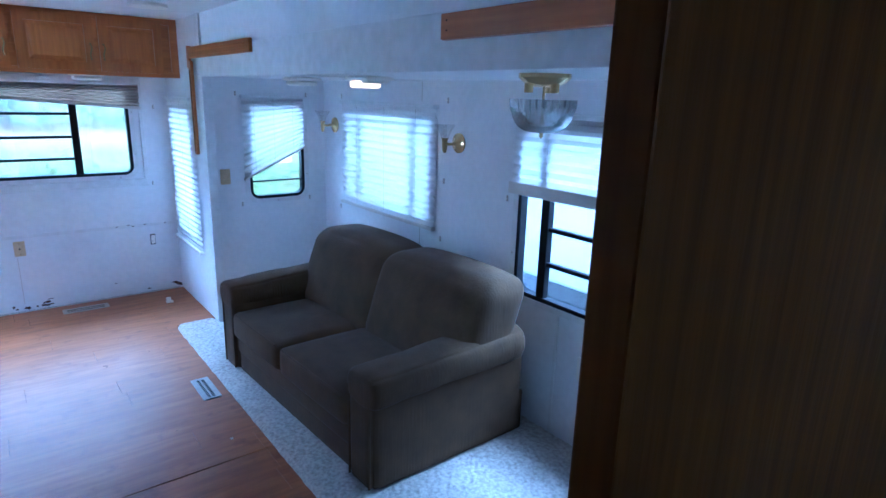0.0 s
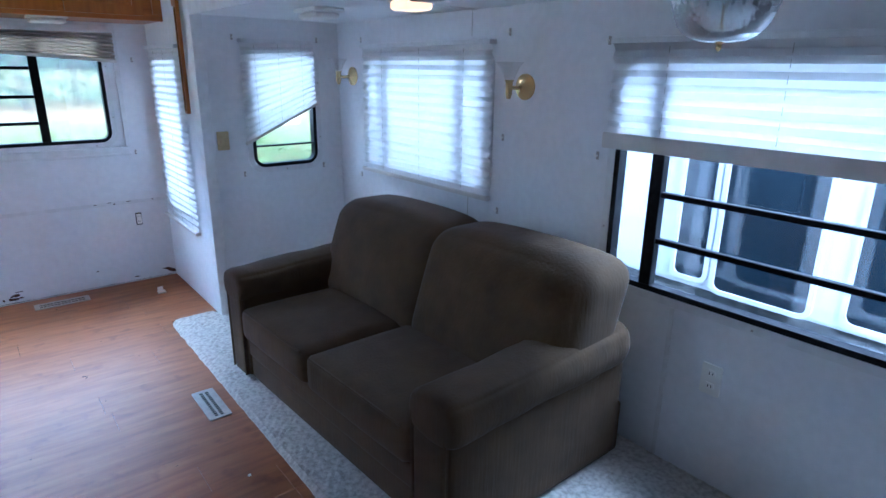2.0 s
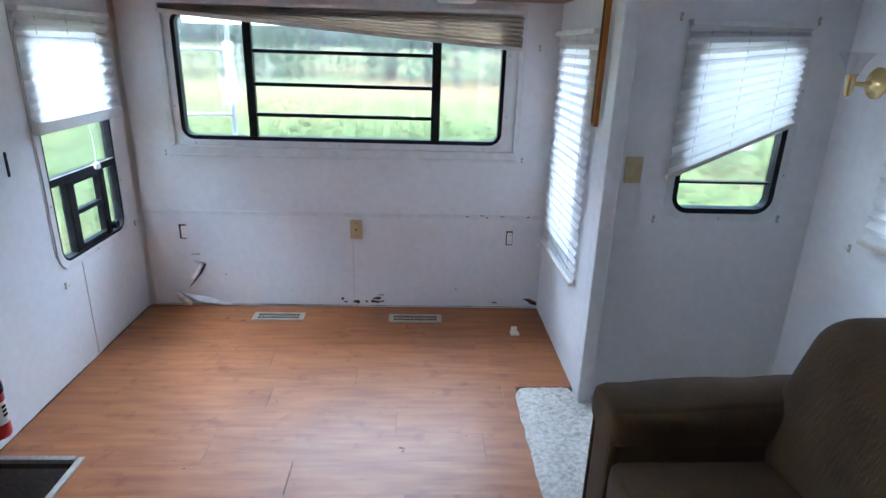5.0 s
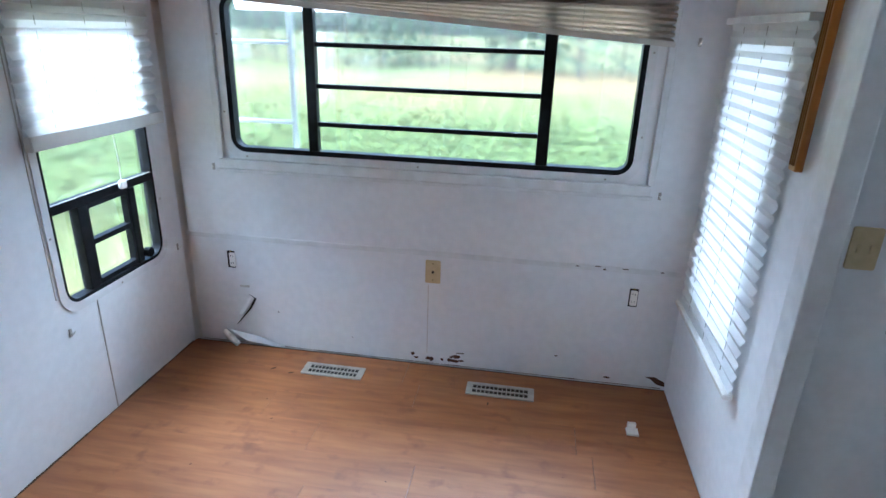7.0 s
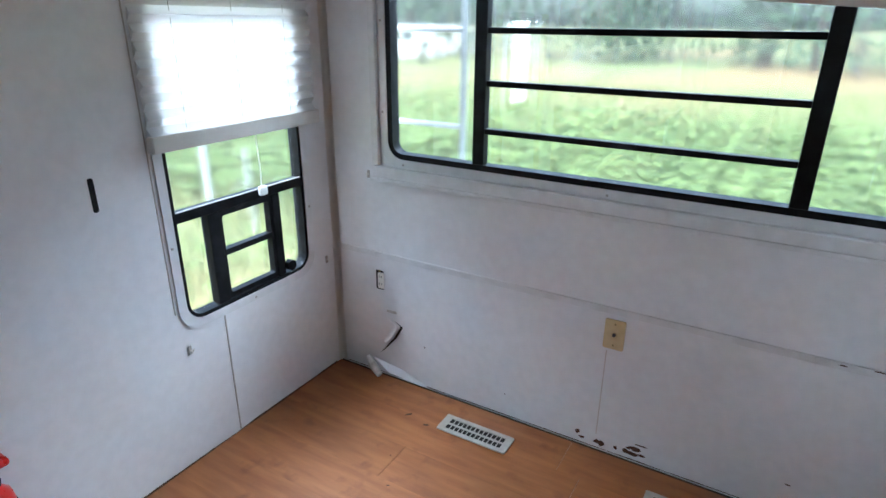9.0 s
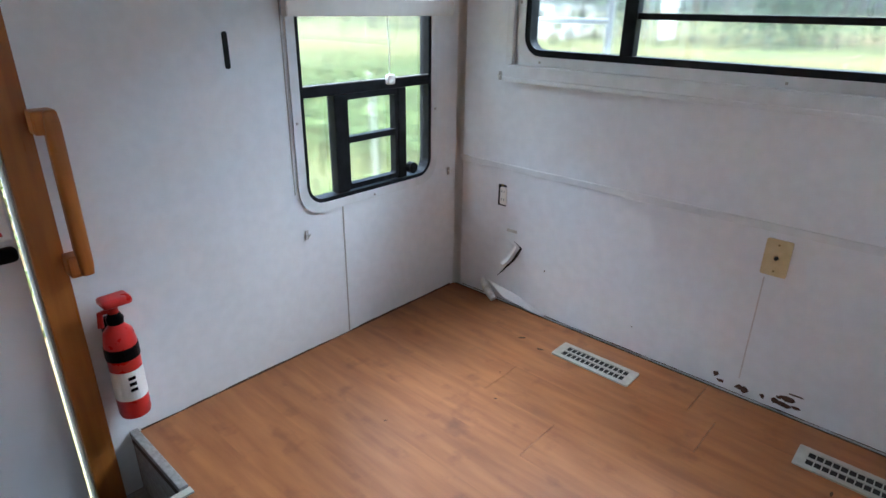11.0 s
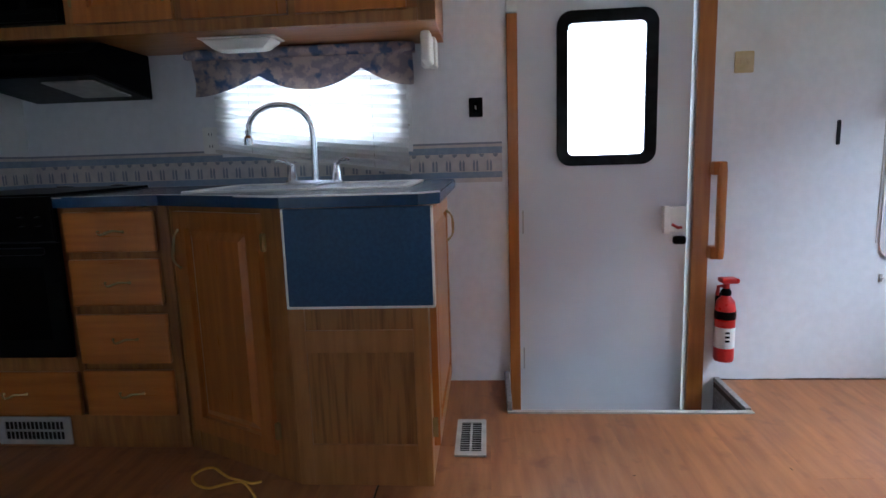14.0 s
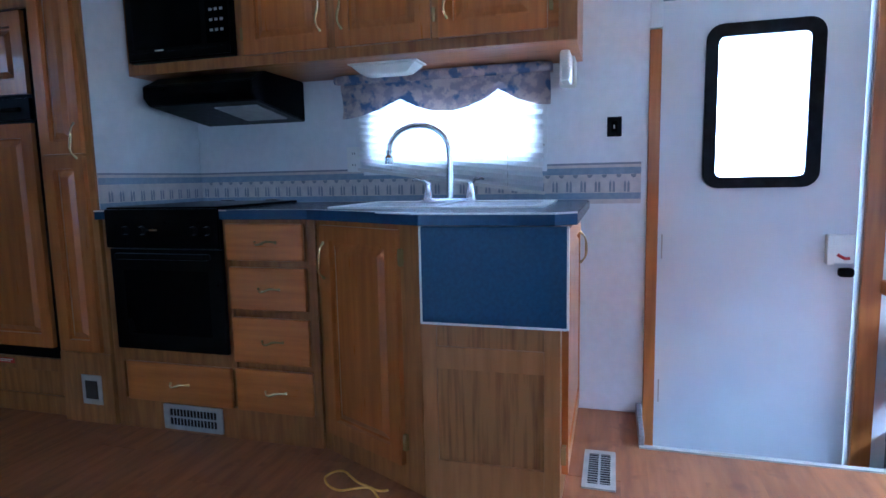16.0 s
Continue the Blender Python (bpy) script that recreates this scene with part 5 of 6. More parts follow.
ext = thing("fire_extinguisher", (0.06, 5.548, 0.11), "small red fire extinguisher with white label on wall bracket", "fire extinguisher")
ex, ey = 0.062, 5.552
part("cylinder", lathe(ex, ey, [(0.0001, 0.115), (0.038, 0.115), (0.041, 0.125), (0.041, 0.345), (0.036, 0.375), (0.020, 0.395), (0.016, 0.41), (0.0001, 0.41)], 28), RED, ext, smooth=True)
part("label_band", lathe(ex, ey, [(0.0415, 0.175), (0.0415, 0.265)], 28), WHITEP, ext, "white instruction label")
b = bmesh.new()
for k in range(3):
    box(ex + 0.0405, ex + 0.0432, ey - 0.012, ey + 0.006, 0.205 + 0.018 * k, 0.214 + 0.018 * k, 0, 2, b)
part("label_mark", b, APPL, ext)
part("strap", lathe(ex, ey, [(0.043, 0.30), (0.043, 0.335)], 28), APPL, ext, "black rubber strap")
part("bracket", box(0.001, 0.022, 5.53, 5.574, 0.16, 0.40, 0.003), APPL, ext)
part("collar", lathe(ex, ey, [(0.02, 0.40), (0.022, 0.415), (0.014, 0.43), (0.0001, 0.43)], 20), APPL, ext, smooth=True)
part("valve", lathe(ex, ey, [(0.013, 0.41), (0.013, 0.455), (0.0001, 0.455)], 16), RED, ext, smooth=True)
part("trigger", cushion(ex - 0.03, ex + 0.03, ey - 0.028, ey + 0.045, 0.453, 0.475, r=0.009, n=6), RED, ext, smooth=True)
part("nozzle", tube([(ex, ey - 0.01, 0.44), (ex, ey - 0.032, 0.438), (ex, ey - 0.036, 0.40)], 0.008, 8), RED, ext, smooth=True)

# ---- rear overhead cabinets ----
RC = lambda u, v, d: Vector((u, 6.52 - d, v))
rc = thing("overhead_cabinet", (1.2, 6.76, 1.79), "honey oak overhead cabinets along the rear wall", "cabinet")
part("body", box(0.003, 2.395, 6.535, 6.997, 1.79, CEILZ - 0.003), oak["x"], rc)
b = pbox(RC, 0.003, 2.397, 1.786, 1.825, -0.014, 0.004, 0.002)
pbox(RC, 0.003, 2.397, CEILZ - 0.045, CEILZ - 0.003, -0.014, 0.004, 0.002, b)
for a, c in ((0.003, 0.05), (2.345, 2.397), (1.845, 1.885), (1.36, 1.41), (0.88, 0.93), (0.42, 0.46)):
    pbox(RC, a, c, 1.825, CEILZ - 0.045, -0.014, 0.004, 0.002, b)
part("face_frame", b, oak["x"], rc)
for a, c, h in ((0.045, 0.425, 0.40), (0.455, 0.885, 0.48), (0.925, 1.365, 1.34), (1.405, 1.85, 1.825), (1.88, 2.285, 1.905)):
    dr = panel_door(RC, a, c, 1.812, CEILZ - 0.03, 0.004, rc)
    pull(RC, h, 1.94, 0.024, dr, length=0.10)
for x in (0.58, 1.80):
    o = thing("puck_light", (x, 6.72, 1.79), "off-white oval light under the overhead cabinet", "light fixture", "lights under the overhead cabinets")
    part("base", box(x - 0.10, x + 0.10, 6.56, 6.70, 1.778, 1.7895, 0.004), WHITEP, o)
    part("diffuser", cushion(x - 0.09, x + 0.09, 6.565, 6.695, 1.752, 1.778, r=0.012, n=6), WHITEP, o, smooth=True)

# ---- oak trims round the slide-out ----
ot = thing("opening_trim", (2.37, 6.1, 1.25), "fluted honey oak trim at the slide-out corner", "trim", kind="structure")
part("upright", box(2.362, 2.3835, 6.095, 6.14, 1.255, 1.90, 0.004), oak["z"], ot)
part("upright_upper", box(2.362, 2.3835, 6.13, 6.175, 1.85, 2.0, 0.004), oak["z"], ot)
# Dark strips laid on the upright paint the shade of its grooves.
for k in range(3):
    part("flute", box(2.359, 2.362, 6.103 + 0.012 * k, 6.108 + 0.012 * k, 1.27, 1.84, 0.001), DARKWOOD, ot)
part("crosspiece", box(2.362, 2.3835, 4.95, 6.129, 1.915, 1.99, 0.004), oak["y"], ot)
for k in range(4):
    part("flute", box(2.358, 2.362, 4.97, 6.12, 1.927 + 0.015 * k, 1.933 + 0.015 * k, 0.001), oak["y"], ot)
o2 = thing("header_board", (2.37, 2.6, 1.88), "brown oak board along the slide-out header", "trim", kind="structure")
part("board", box(2.355, 2.3835, 1.96, 3.235, 1.885, 1.965, 0.006), oak["y"], o2)
for z in (1.91, 1.94):
    part("nail_hole", box(2.3535, 2.355, 3.20, 3.205, z, z + 0.005), VOID, o2)

# ---- lamps ----
BULB = bpy.data.materials.new("warm_lit_lens")
BULB.use_nodes = True
BULB.node_tree.nodes["Principled BSDF"].inputs["Emission Color"].default_value = (1.0, 0.50, 0.20, 1)
BULB.node_tree.nodes["Principled BSDF"].inputs["Emission Strength"].default_value = 0.4
BULB.node_tree.nodes["Principled BSDF"].inputs["Base Color"].default_value = (0.35, 0.22, 0.10, 1)
SZ = 1.799
for y, lit in ((4.34, True), (5.14, False)):
    o = thing("ceiling_light", (2.75, y, SZ), "small oval trailer ceiling light, " + ("glowing warm" if lit else "switched off"), "ceiling light")
    part("base", cushion(2.67, 2.83, y - 0.115, y + 0.115, SZ - 0.022, SZ, r=0.010, n=6), WHITEP, o, smooth=True)
    if lit:
        part("lens", cushion(2.685, 2.815, y - 0.02, y + 0.095, SZ - 0.058, SZ - 0.022, r=0.014, n=6), BULB, o, "warm glowing lens", smooth=True)
        part("dark_lens", cushion(2.685, 2.815, y - 0.095, y - 0.022, SZ - 0.034, SZ - 0.022, r=0.013, n=6), WHITEP, o, smooth=True)
    else:
        part("lens", cushion(2.685, 2.815, y - 0.095, y + 0.095, SZ - 0.05, SZ - 0.022, r=0.014, n=6), WHITEP, o, smooth=True)
rl = thing("ceiling_light", (2.05, 5.75, CEILZ), "round white ceiling light on the main ceiling", "ceiling light")
part("base", lathe(2.05, 5.75, [(0.11, CEILZ - 0.001), (0.11, CEILZ - 0.02), (0.0001, CEILZ - 0.03)], 28), WHITEP, rl, smooth=True)

CUT = bpy.data.materials.new("cut_glass")
CUT.use_nodes = True
cp = CUT.node_tree.nodes["Principled BSDF"]
cp.inputs["Base Color"].default_value = (0.93, 0.95, 0.96, 1)
cp.inputs["Roughness"].default_value, cp.inputs["Transmission Weight"].default_value, cp.inputs["IOR"].default_value = 0.15, 0.8, 1.45
dome = thing("chandelier", (2.75, 3.14, SZ), "brass ceiling lamp with a cut-glass bowl shade", "ceiling lamp")
part("canopy", lathe(2.75, 3.14, [(0.092, SZ), (0.092, SZ - 0.014), (0.075, SZ - 0.03), (0.04, SZ - 0.045), (0.0001, SZ - 0.045)], 32), BRASS, dome, smooth=True)
for a in (0.4, 2.5, 4.6):
    part("socket", lathe(2.75 + 0.055 * math.cos(a), 3.14 + 0.055 * math.sin(a), [(0.016, SZ - 0.022), (0.016, SZ - 0.065), (0.0001, SZ - 0.065)], 14), BRASS, dome, smooth=True)
part("rod", lathe(2.75, 3.14, [(0.005, SZ - 0.02), (0.005, 1.59)], 10), BRASS, dome)
b = bmesh.new()
n, rings = 96, 16
rows = []
for j in range(rings + 1):
    a = math.pi / 2 * j / rings
    row = []
    for k in range(n):
        th_ = 2 * math.pi * k / n
        facet = 0.0042 * math.cos(24 * th_ + (math.pi if j % 2 else 0)) * math.cos(a) if j > 3 else 0.005 * math.cos(32 * th_)
        r_ = 0.114 * math.cos(a) ** 0.55 + facet if j < rings else 0.004
        row.append(b.verts.new((2.75 + r_ * math.cos(th_), 3.14 + r_ * math.sin(th_), 1.712 - 0.116 * math.sin(a))))
    rows.append(row)
for r0, r1 in zip(rows, rows[1:]):
    for k in range(n):
        b.faces.new((r0[k], r0[(k + 1) % n], r1[(k + 1) % n], r1[k]))
bmesh.ops.solidify(b, geom=b.faces[:], thickness=0.004)
part("bowl", b, CUT, dome, "clear cut-glass bowl", smooth=True)
part("finial", lathe(2.75, 3.14, [(0.0001, 1.604), (0.014, 1.600), (0.006, 1.590), (0.008, 1.583), (0.0001, 1.574)], 16), BRASS, dome, smooth=True)


def sconce(y, z, with_shade):
    s = thing("wall_sconce", (3.31, y, z), "polished brass wall sconce with clear glass tulip shade" if with_shade else "polished brass wall sconce missing most of its shade", "wall lamp", "sconces behind the sofa")
    b = lathe(0, 0, [(0.057, 0), (0.057, 0.006), (0.047, 0.012), (0.038, 0.013), (0.025, 0.022), (0.012, 0.03), (0.0001, 0.03)], 30)
    for v in b.verts:
        v.co = SLIDE(y + v.co.x, z + v.co.y, v.co.z)
    part("back_plate", b, BRASS, s, smooth=True)
    part("arm", tube([SLIDE(y, z, 0.02), SLIDE(y, z - 0.004, 0.06), SLIDE(y, z - 0.002, 0.095), SLIDE(y, z + 0.01, 0.105)], 0.009, 10), BRASS, s, smooth=True)
    cx = 3.315 - 0.105
    part("socket", lathe(cx, y, [(0.009, z - 0.05), (0.014, z - 0.03), (0.016, z + 0.02), (0.022, z + 0.03), (0.0001, z + 0.03)], 16), BRASS, s, smooth=True)
    b = lathe(cx, y, [(0.020, z + 0.03), (0.030, z + 0.055), (0.042, z + 0.08), (0.062, z + 0.105)], 24)
    sh = part("shade", b, CLEAR, s, "clear ribbed glass shade", smooth=True)


sconce(5.80, 1.475, True)
sconce(4.29, 1.455, True)

# ---- floor registers and litter ----
FLP = lambda u, v, d: Vector((u, v, d))
grille("floor_vent", FLP, 0.665, 0.965, 6.775, 6.875, 0.001, "beige metal floor register by the rear wall", slots=13)
grille("floor_vent", FLP, 1.47, 1.785, 6.765, 6.865, 0.001, "beige metal floor register by the rear wall", slots=13)
grille("floor_vent", FLP, 0.415, 0.69, 4.425, 4.535, 0.001, "beige metal floor register beside the kitchen cabinet", slots=13)
grille("floor_vent", FLP, 1.955, 2.055, 4.83, 5.11, 0.001, "beige metal floor register beside the carpet edge", slots=13)
cy = thing("yellow_cord", (0.83, 3.68, 0.001), "loop of thin yellow cord lying on the floor", "cord")
loop = [(0.95, 3.83, 0.006), (0.90, 3.79, 0.006), (0.87, 3.75, 0.008), (0.885, 3.70, 0.006), (0.905, 3.66, 0.006), (0.885, 3.61, 0.006), (0.84, 3.575, 0.006), (0.80, 3.59, 0.008), (0.785, 3.62, 0.006), (0.81, 3.655, 0.006), (0.845, 3.70, 0.008), (0.865, 3.745, 0.010), (0.875, 3.79, 0.006), (0.86, 3.82, 0.006)]
smoothed = []
for k in range(len(loop) - 1):
    a_, b_ = Vector(loop[max(k - 1, 0)]), Vector(loop[k])
    c_, d_ = Vector(loop[k + 1]), Vector(loop[min(k + 2, len(loop) - 1)])
    for q in range(5):
        t_ = q / 5
        smoothed.append(0.5 * (2 * b_ + (c_ - a_) * t_ + (2 * a_ - 5 * b_ + 4 * c_ - d_) * t_ * t_ + (3 * b_ - a_ - 3 * c_ + d_) * t_ ** 3))
part("cord", tube(smoothed, 0.0042, 7), YELLOW, cy, smooth=True)
cl = thing("plastic_clip", (2.20, 6.63, 0.0), "small white plastic bracket lying on the floor", "clip")
b = box(2.175, 2.225, 6.605, 6.65, 0.001, 0.012, 0.003)
box(2.18, 2.215, 6.64, 6.655, 0.010, 0.038, 0.003, 2, b)
part("bracket", b, WHITEP, cl)
rr = random.Random(9)
for k, (x, y, s) in enumerate([(1.58, 5.62, 0.016), (1.585, 5.60, 0.011), (1.58, 6.71, 0.012), (0.52, 6.79, 0.018), (0.62, 6.77, 0.016), (0.68, 6.42, 0.008), (1.0, 5.95, 0.007), (1.72, 6.02, 0.006), (1.62, 5.3, 0.007), (0.75, 5.5, 0.008), (1.25, 6.15, 0.006), (1.9, 6.3, 0.005), (0.5, 6.1, 0.006), (1.3, 5.0, 0.006), (1.75, 4.6, 0.006), (1.85, 5.7, 0.007), (0.8, 5.0, 0.006), (0.6, 6.55, 0.006)]):
    b = bmesh.new()
    a0 = rr.random() * 6
    b.faces.new([b.verts.new((x + s * rr.uniform(0.6, 1.3) * math.cos(a) * math.cos(a0) - 0.35 * s * math.sin(a) * math.sin(a0), y + s * math.cos(a) * math.sin(a0) + 0.35 * s * math.sin(a) * math.cos(a0), 0.0018 + 0.001 * rr.random())) for a in [2 * math.pi * q / 7 for q in range(7)]])
    bmesh.ops.solidify(b, geom=b.faces[:], thickness=0.0012)
    tagged(part("debris", b, DIRT), "small dry brown leaf crumb on the floor", "debris", "crumbs on the floor")
tagged(part("paint_flake", cushion(1.95, 1.962, 4.36, 4.372, 0.001, 0.008, r=0.003, n=3), WHITEP), "tiny white flake on the floor", "debris")

# ---- outdoors ----
GZ = -0.80
GRASS = material("meadow_ground", (0.30, 0.29, 0.115), (0.20, 0.25, 0.085), 0.35, (1, 1, 1), 0.95, bump=0.03, bscale=6, contrast=(0.35, 0.65), spots=(0.34, 0.23, 0.10), spot_scale=0.16, spot_at=(0.48, 0.62))
LEAF = material("weed_leaf", (0.19, 0.25, 0.075), (0.15, 0.21, 0.06), 3, rough=0.9, island=0.22)
BLADE = material("dry_grass", (0.34, 0.33, 0.15), (0.24, 0.28, 0.10), 2, rough=0.8, island=0.4)
# Tree green made paler, with the rain haze put into the colour.
WOODS = material("hazed_foliage", (0.13, 0.18, 0.11), (0.10, 0.15, 0.09), 2, rough=0.9, island=0.35)
BARK = material("grey_bark", (0.16, 0.14, 0.12), rough=0.9)
RVW = material("white_trailer_skin", (0.78, 0.78, 0.78), (0.74, 0.74, 0.75), 2, rough=0.35)
RVD = material("tinted_window", (0.010, 0.016, 0.022), (0.014, 0.022, 0.03), 3, rough=0.10)
RVD.node_tree.nodes["Principled BSDF"].inputs["Specular IOR Level"].default_value = 0.12
GRAVEL = material("dark_gravel", (0.10, 0.10, 0.10), (0.05, 0.05, 0.05), 14, rough=0.95, bump=0.02, bscale=30)
structure("ground", box(-300, 300, -300, 300, GZ - 0.1, GZ), GRASS, "overgrown meadow around the trailer", "ground")
structure("gravel_strip", box(3.6, 8.0, -8, 9, GZ + 0.001, GZ + 0.012), GRAVEL, "dark wet gravel between two trailers", "ground")


def scatter(count, seed, area, size, mat, name, label, upright):
    """Many leaves or blades in one mesh over a patch of ground."""
    r = random.Random(seed)
    verts, faces = [], []
    for _ in range(count):
        x, y = r.uniform(*area[:2]), r.uniform(*area[2:])
        if noise.noise((x * 0.35, y * 0.35, seed)) < -0.25 and r.random() < 0.8:
            continue
        if -2.2 < x < 8 and -8 < y < 8.2:
            continue
        s, a = size * r.uniform(0.5, 1.4), r.random() * 6.28
        d, e = Vector((math.cos(a), math.sin(a), 0)), Vector((-math.sin(a), math.cos(a), 0))
        base = Vector((x, y, GZ + (0.0 if upright else r.uniform(0.08, 0.45))))
        tip = base + (d * 0.35 * s + Vector((0, 0, s)) if upright else d * s + Vector((0, 0, s * r.uniform(-0.35, 0.5))))
        w = 0.02 if upright else 0.45 * s
        mid = (base + tip) / 2 + Vector((0, 0, 0.12 * s))
        i = len(verts)
        if upright:
            verts += [base - e * w, base + e * w, tip]
            faces.append((i, i + 1, i + 2))
        else:
            verts += [base, mid - e * w, tip, mid + e * w, mid + Vector((0, 0, 0.04 * s))]
            faces += [(i, i + 1, i + 4), (i + 1, i + 2, i + 4), (i + 2, i + 3, i + 4), (i + 3, i, i + 4)]
    me = bpy.data.meshes.new(name)
    me.from_pydata([tuple(v) for v in verts], [], faces)
    me.materials.append(mat)
    return tagged(new(name, me), label, "plants", kind="stuff")


scatter(13000, 11, (-13, 17, 10, 20), 0.25, LEAF, "broadleaf_weeds", "broad-leaved green weeds behind the trailer", False)
scatter(3200, 12, (-14, -2.2, 2, 16), 0.13, LEAF, "broadleaf_weeds", "green weeds beside the trailer", False)
scatter(14000, 13, (-20, 20, 18.5, 29), 0.32, BLADE, "dry_grass", "pale dry meadow grass behind the trailer", True)
scatter(16000, 14, (-14, -2.2, 3, 16), 0.34, BLADE, "dry_grass", "pale dry meadow grass beside the trailer", True)


def woods(name, line_, count, height, seed):
    r = random.Random(seed)
    verts, faces = [], []
    (x0, y0), (x1, y1) = line_
    trunks = bmesh.new()
    for k in range(46):
        t = (k + r.random()) / 46
        cx, cy = x0 + (x1 - x0) * t, y0 + (y1 - y0) * t
        cx, cy = cx + r.uniform(-3, 3), cy + r.uniform(-3, 3)
        hh = height * r.uniform(0.65, 1.15)
        tube([(cx, cy, GZ), (cx + r.uniform(-0.3, 0.3), cy, GZ + hh * 0.5), (cx + r.uniform(-0.5, 0.5), cy, GZ + hh * 0.95)], [0.22, 0.14, 0.03], 6, trunks)
        for _ in range(count // 46):
            z = r.random() ** 0.8
            rad = 2.4 * (1 - z) ** 0.6 * r.random() ** 0.5 + 0.2
            a = r.random() * 6.28
            p = Vector((cx + rad * math.cos(a), cy + rad * math.sin(a), GZ + 0.3 + z * hh))
            s = r.uniform(0.12, 0.34)
            u = Vector((r.uniform(-1, 1), r.uniform(-1, 1), r.uniform(-0.6, 0.6))).normalized()
            v = u.orthogonal().normalized()
            i = len(verts)
            verts += [p - u * s, p - v * s * 0.6, p + u * s, p + v * s * 0.6]
            faces.append((i, i + 1, i + 2, i + 3))
    me = bpy.data.meshes.new(name)
    me.from_pydata([tuple(v) for v in verts], [], faces)
    me.materials.append(WOODS)
    ob = tagged(new(name, me), "dense green trees at the edge of the meadow", "trees", kind="stuff")
    tagged(part("tree_trunks", trunks, BARK), "slim grey trunks of the far trees", "trees", kind="stuff")


woods("far_woods", ((-45, 44), (40, 42)), 24000, 11, 21)
woods("far_hedge", ((-62, -18), (-60, 42)), 16000, 2.2, 22)

structure("trailer_underbody", box(-0.04, 2.44, 0.36, 7.04, GZ, -0.245), RVW, "white skirted underbody of the trailer", "underbody")
# White ladder on the outside of the rear wall.
lad = thing("ladder", (0.4, 7.14, 0.0), "white tubular roof ladder on the rear of the trailer", "ladder")
for x in (0.20, 0.55):
    part("rail", tube([(x, 7.16, -0.5), (x, 7.16, 2.6)], 0.012, 10), RVW, lad, smooth=True)
for z in (0.42, 0.78, 1.14, 1.50, 1.86, 2.22):
    part("rung", tube([(0.20, 7.16, z), (0.55, 7.16, z)], 0.010, 8), RVW, lad, smooth=True)
for x in (0.20, 0.55):
    for z in (-0.3, 2.1):
        part("standoff", tube([(x, 7.05, z), (x, 7.16, z)], 0.009, 8), RVW, lad)
post = thing("fence_post", (-4, 9.4, GZ), "white fence post in the grass", "post")
part("shaft", tube([(-4, 9.4, GZ), (-4, 9.4, 0.25)], 0.045, 10), RVW, post)

# Neighbouring trailer seen through the slide-out windows.
nb = thing("neighbour_trailer", (7.0, 2.0, GZ), "white neighbouring travel trailer with dark tinted windows", "trailer")
NX = 5.2
part("body", box(NX, NX + 2.5, -4.5, 5.6, 0.05, 2.6, 0.03), RVW, nb)
part("underbody", box(NX + 0.15, NX + 2.3, -4.3, 5.4, -0.55, 0.05), GRAVEL, nb)
NP = lambda u, v, d: Vector((NX - d, u, v))
for u0, u1, v0, v1 in ((4.27, 4.49, 0.13, 1.25), (3.60, 4.19, 0.09, 1.25), (3.05, 3.39, 0.12, 1.25), (0.2, 1.8, 0.3, 1.25)):
    wn_ = part("window", plate(NP, (u0, u1, v0, v1), 0.05, 0.0, 0.012), RVD, nb, "dark tinted window")
    part("frame", ring(NP, (u0 - 0.03, u1 + 0.03, v0 - 0.03, v1 + 0.03), 0.07, (u0, u1, v0, v1), 0.05, 0.0, 0.03), RVW, wn_)
for y in (-1.4, -0.5):
    wh = part("wheel", lathe(0, 0, [(0.0001, 0), (0.34, 0), (0.36, 0.03), (0.36, 0.18), (0.34, 0.2), (0.0001, 0.2)], 28), APPL, nb)
    wh.matrix_basis = Matrix.Translation(Vector((NX + 0.15, y, GZ + 0.37)) - OFF[nb]) @ pose(0, 0, 0, 0, 90, 0)
# Flat white slab on thin legs, added between the trailers.
slab = thing("outdoor_slab", (4.8, 3.4, GZ), "flat white slab on four thin legs outside", "table")
part("top", box(4.35, 5.1, 2.6, 3.4, -0.10, -0.06, 0.01), RVW, slab)
for x in (4.4, 5.05):
    for y in (2.65, 3.35):
        part("leg", tube([(x, y, GZ), (x, y, -0.10)], 0.015, 8), RVW, slab)

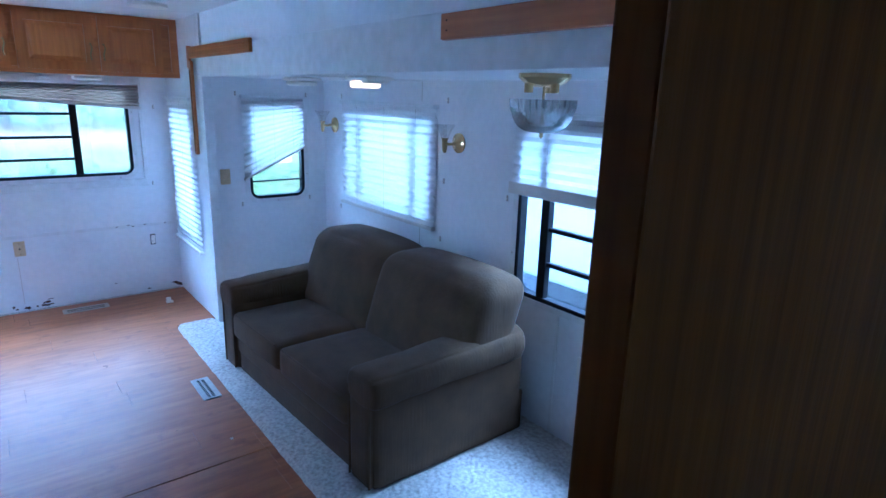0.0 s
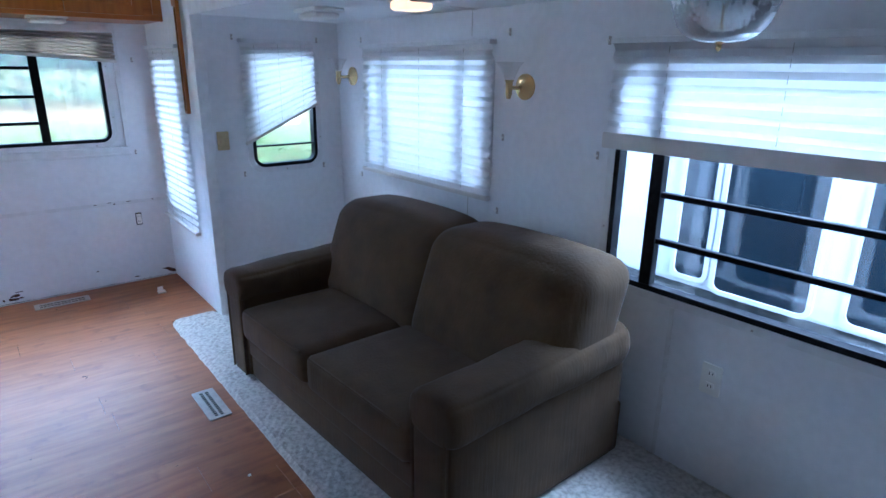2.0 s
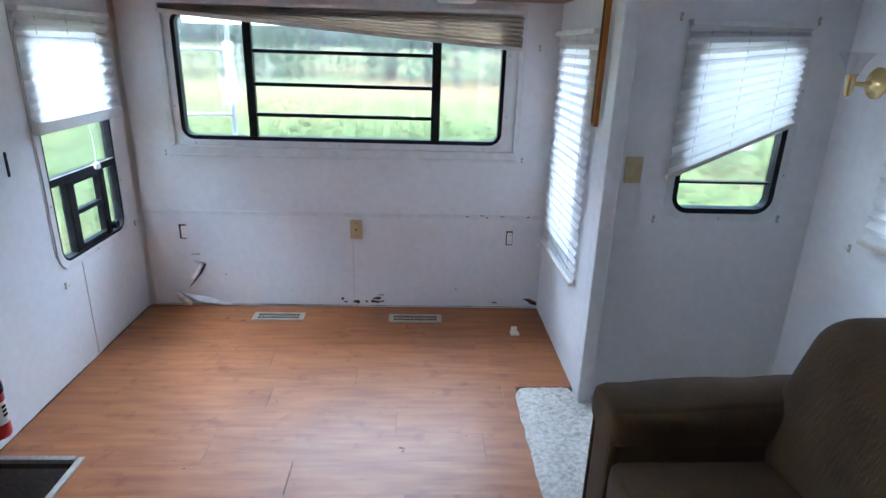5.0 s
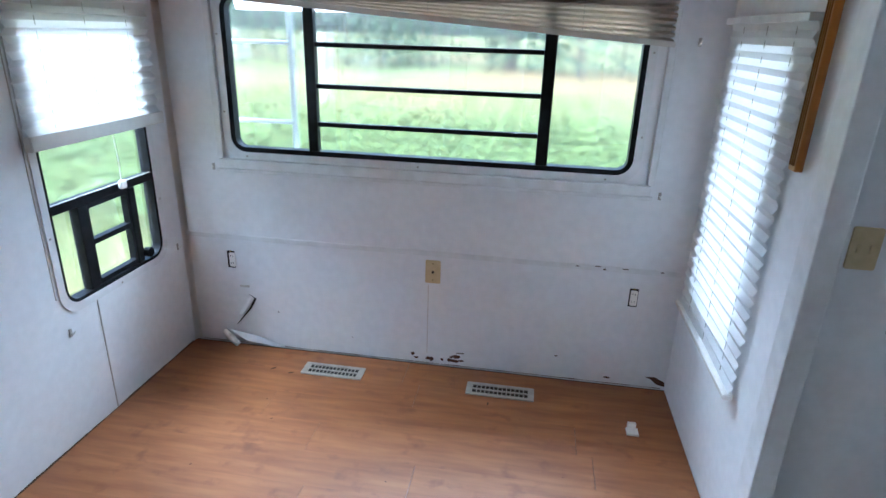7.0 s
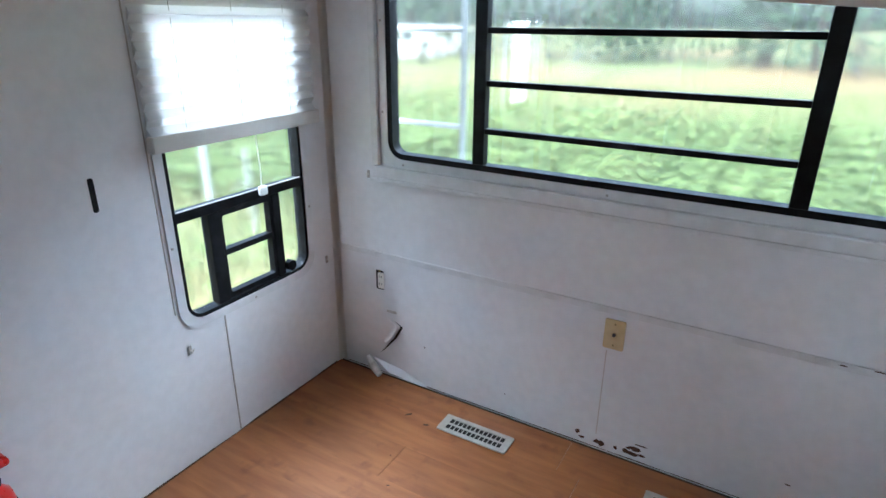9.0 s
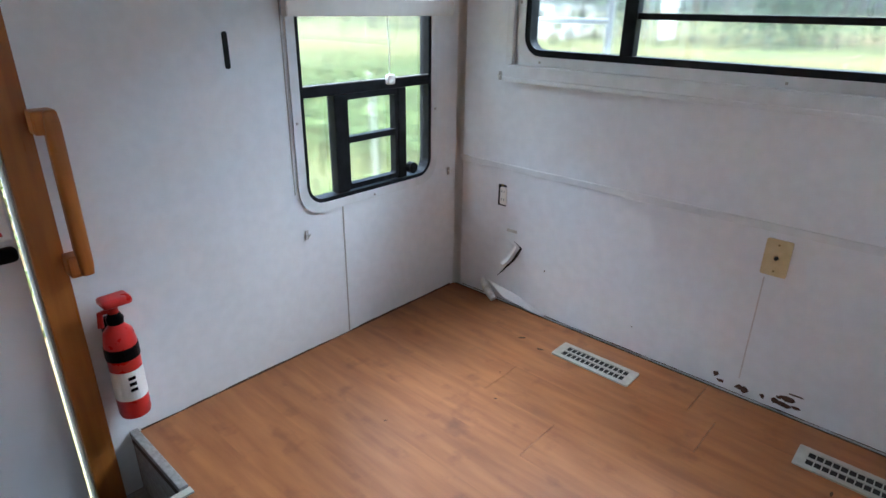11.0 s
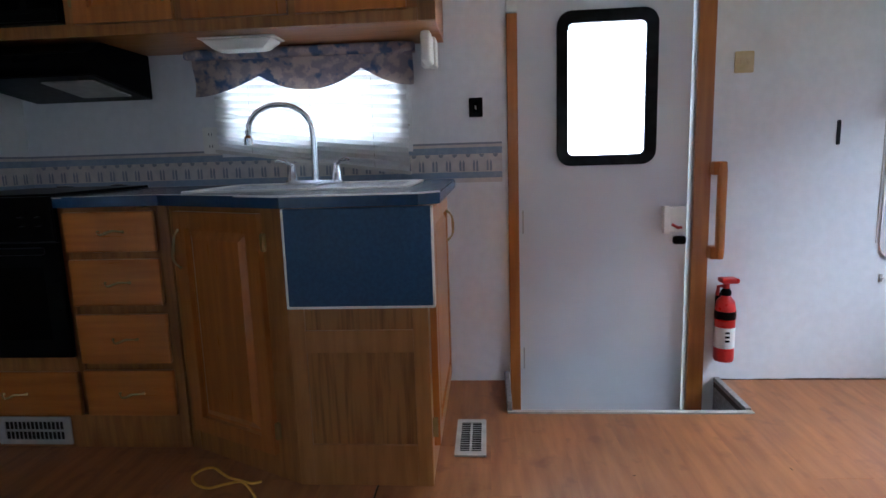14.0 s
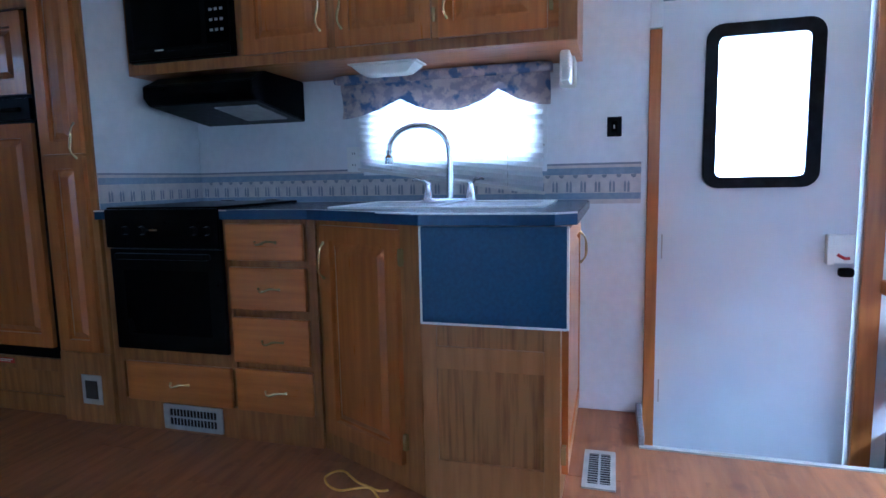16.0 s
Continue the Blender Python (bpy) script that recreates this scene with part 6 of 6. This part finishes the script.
# White van far off.
van = thing("van", (-18, 35, GZ), "white van parked far across the meadow", "van")
part("body", box(-19.3, -16.9, 34.2, 36, GZ + 0.35, 1.35, 0.15, 3), RVW, van)
part("cab", box(-16.95, -16.2, 34.25, 35.95, GZ + 0.35, 0.55, 0.15, 3), RVW, van)
for a, c in ((-18.9, -18.3), (-18.1, -17.5)):
    part("window", box(a, c, 34.17, 34.2, 0.55, 1.0), RVD, van)
part("window", box(-16.9, -16.4, 34.21, 34.25, 0.05, 0.45), RVD, van)
for x in (-18.7, -16.8):
    wv = part("wheel", lathe(0, 0, [(0.0001, 0), (0.36, 0), (0.36, 0.22), (0.0001, 0.22)], 20), APPL, van)
    wv.matrix_basis = Matrix.Translation(Vector((x, 34.3, GZ + 0.36)) - OFF[van]) @ pose(0, 0, 0, 90, 0, 0)

# ---- laminate planks ----
floor = thing("floor", (1.2, 4.0, -0.008), "reddish wood-look laminate plank floor with a few open joints", "floor", kind="structure")
joints = {6.26: [0.89, 2.02], 6.08: [1.34], 6.44: [0.62, 1.96], 5.90: [0.96, 2.05], 6.62: [1.25], 5.72: [1.55], 5.54: [0.80, 1.92]}
rr = random.Random(2)
edges = [round(6.62 - 0.18 * i, 3) for i in range(-2, 12)] + [round(4.55 - 0.18 * i, 3) for i in range(24)]
for y0, y1 in [(e, e + (0.09 if e == 4.55 else 0.18)) for e in edges if e > 0.41]:
    y1 = min(y1, 6.998)
    if y1 - y0 < 0.02:
        continue
    x0 = 0.35 if 4.63 < y0 < 5.50 else 0.002
    cuts = joints.get(round(y0, 2))
    if cuts is None:
        c0 = rr.uniform(0.35, 1.2)
        cuts = [c0, c0 + 1.2]
    xs = [x0] + [c for c in cuts if x0 + 0.1 < c < 2.30] + [2.398 if y0 > 5.95 else 2.12]
    gap = 0.008 if abs(y0 - 4.19) < 0.01 else 0.0
    for a, c in zip(xs, xs[1:]):
        part("plank", box(a + 0.001, c - 0.001, y0 + gap, y1, -0.008, 0.0), FLOOR, floor)
# Far hall side of the floor beside the partition.
part("plank", box(2.122, 2.398, 0.42, 1.88, -0.008, 0.0, 0.0008, 1), FLOOR, floor)
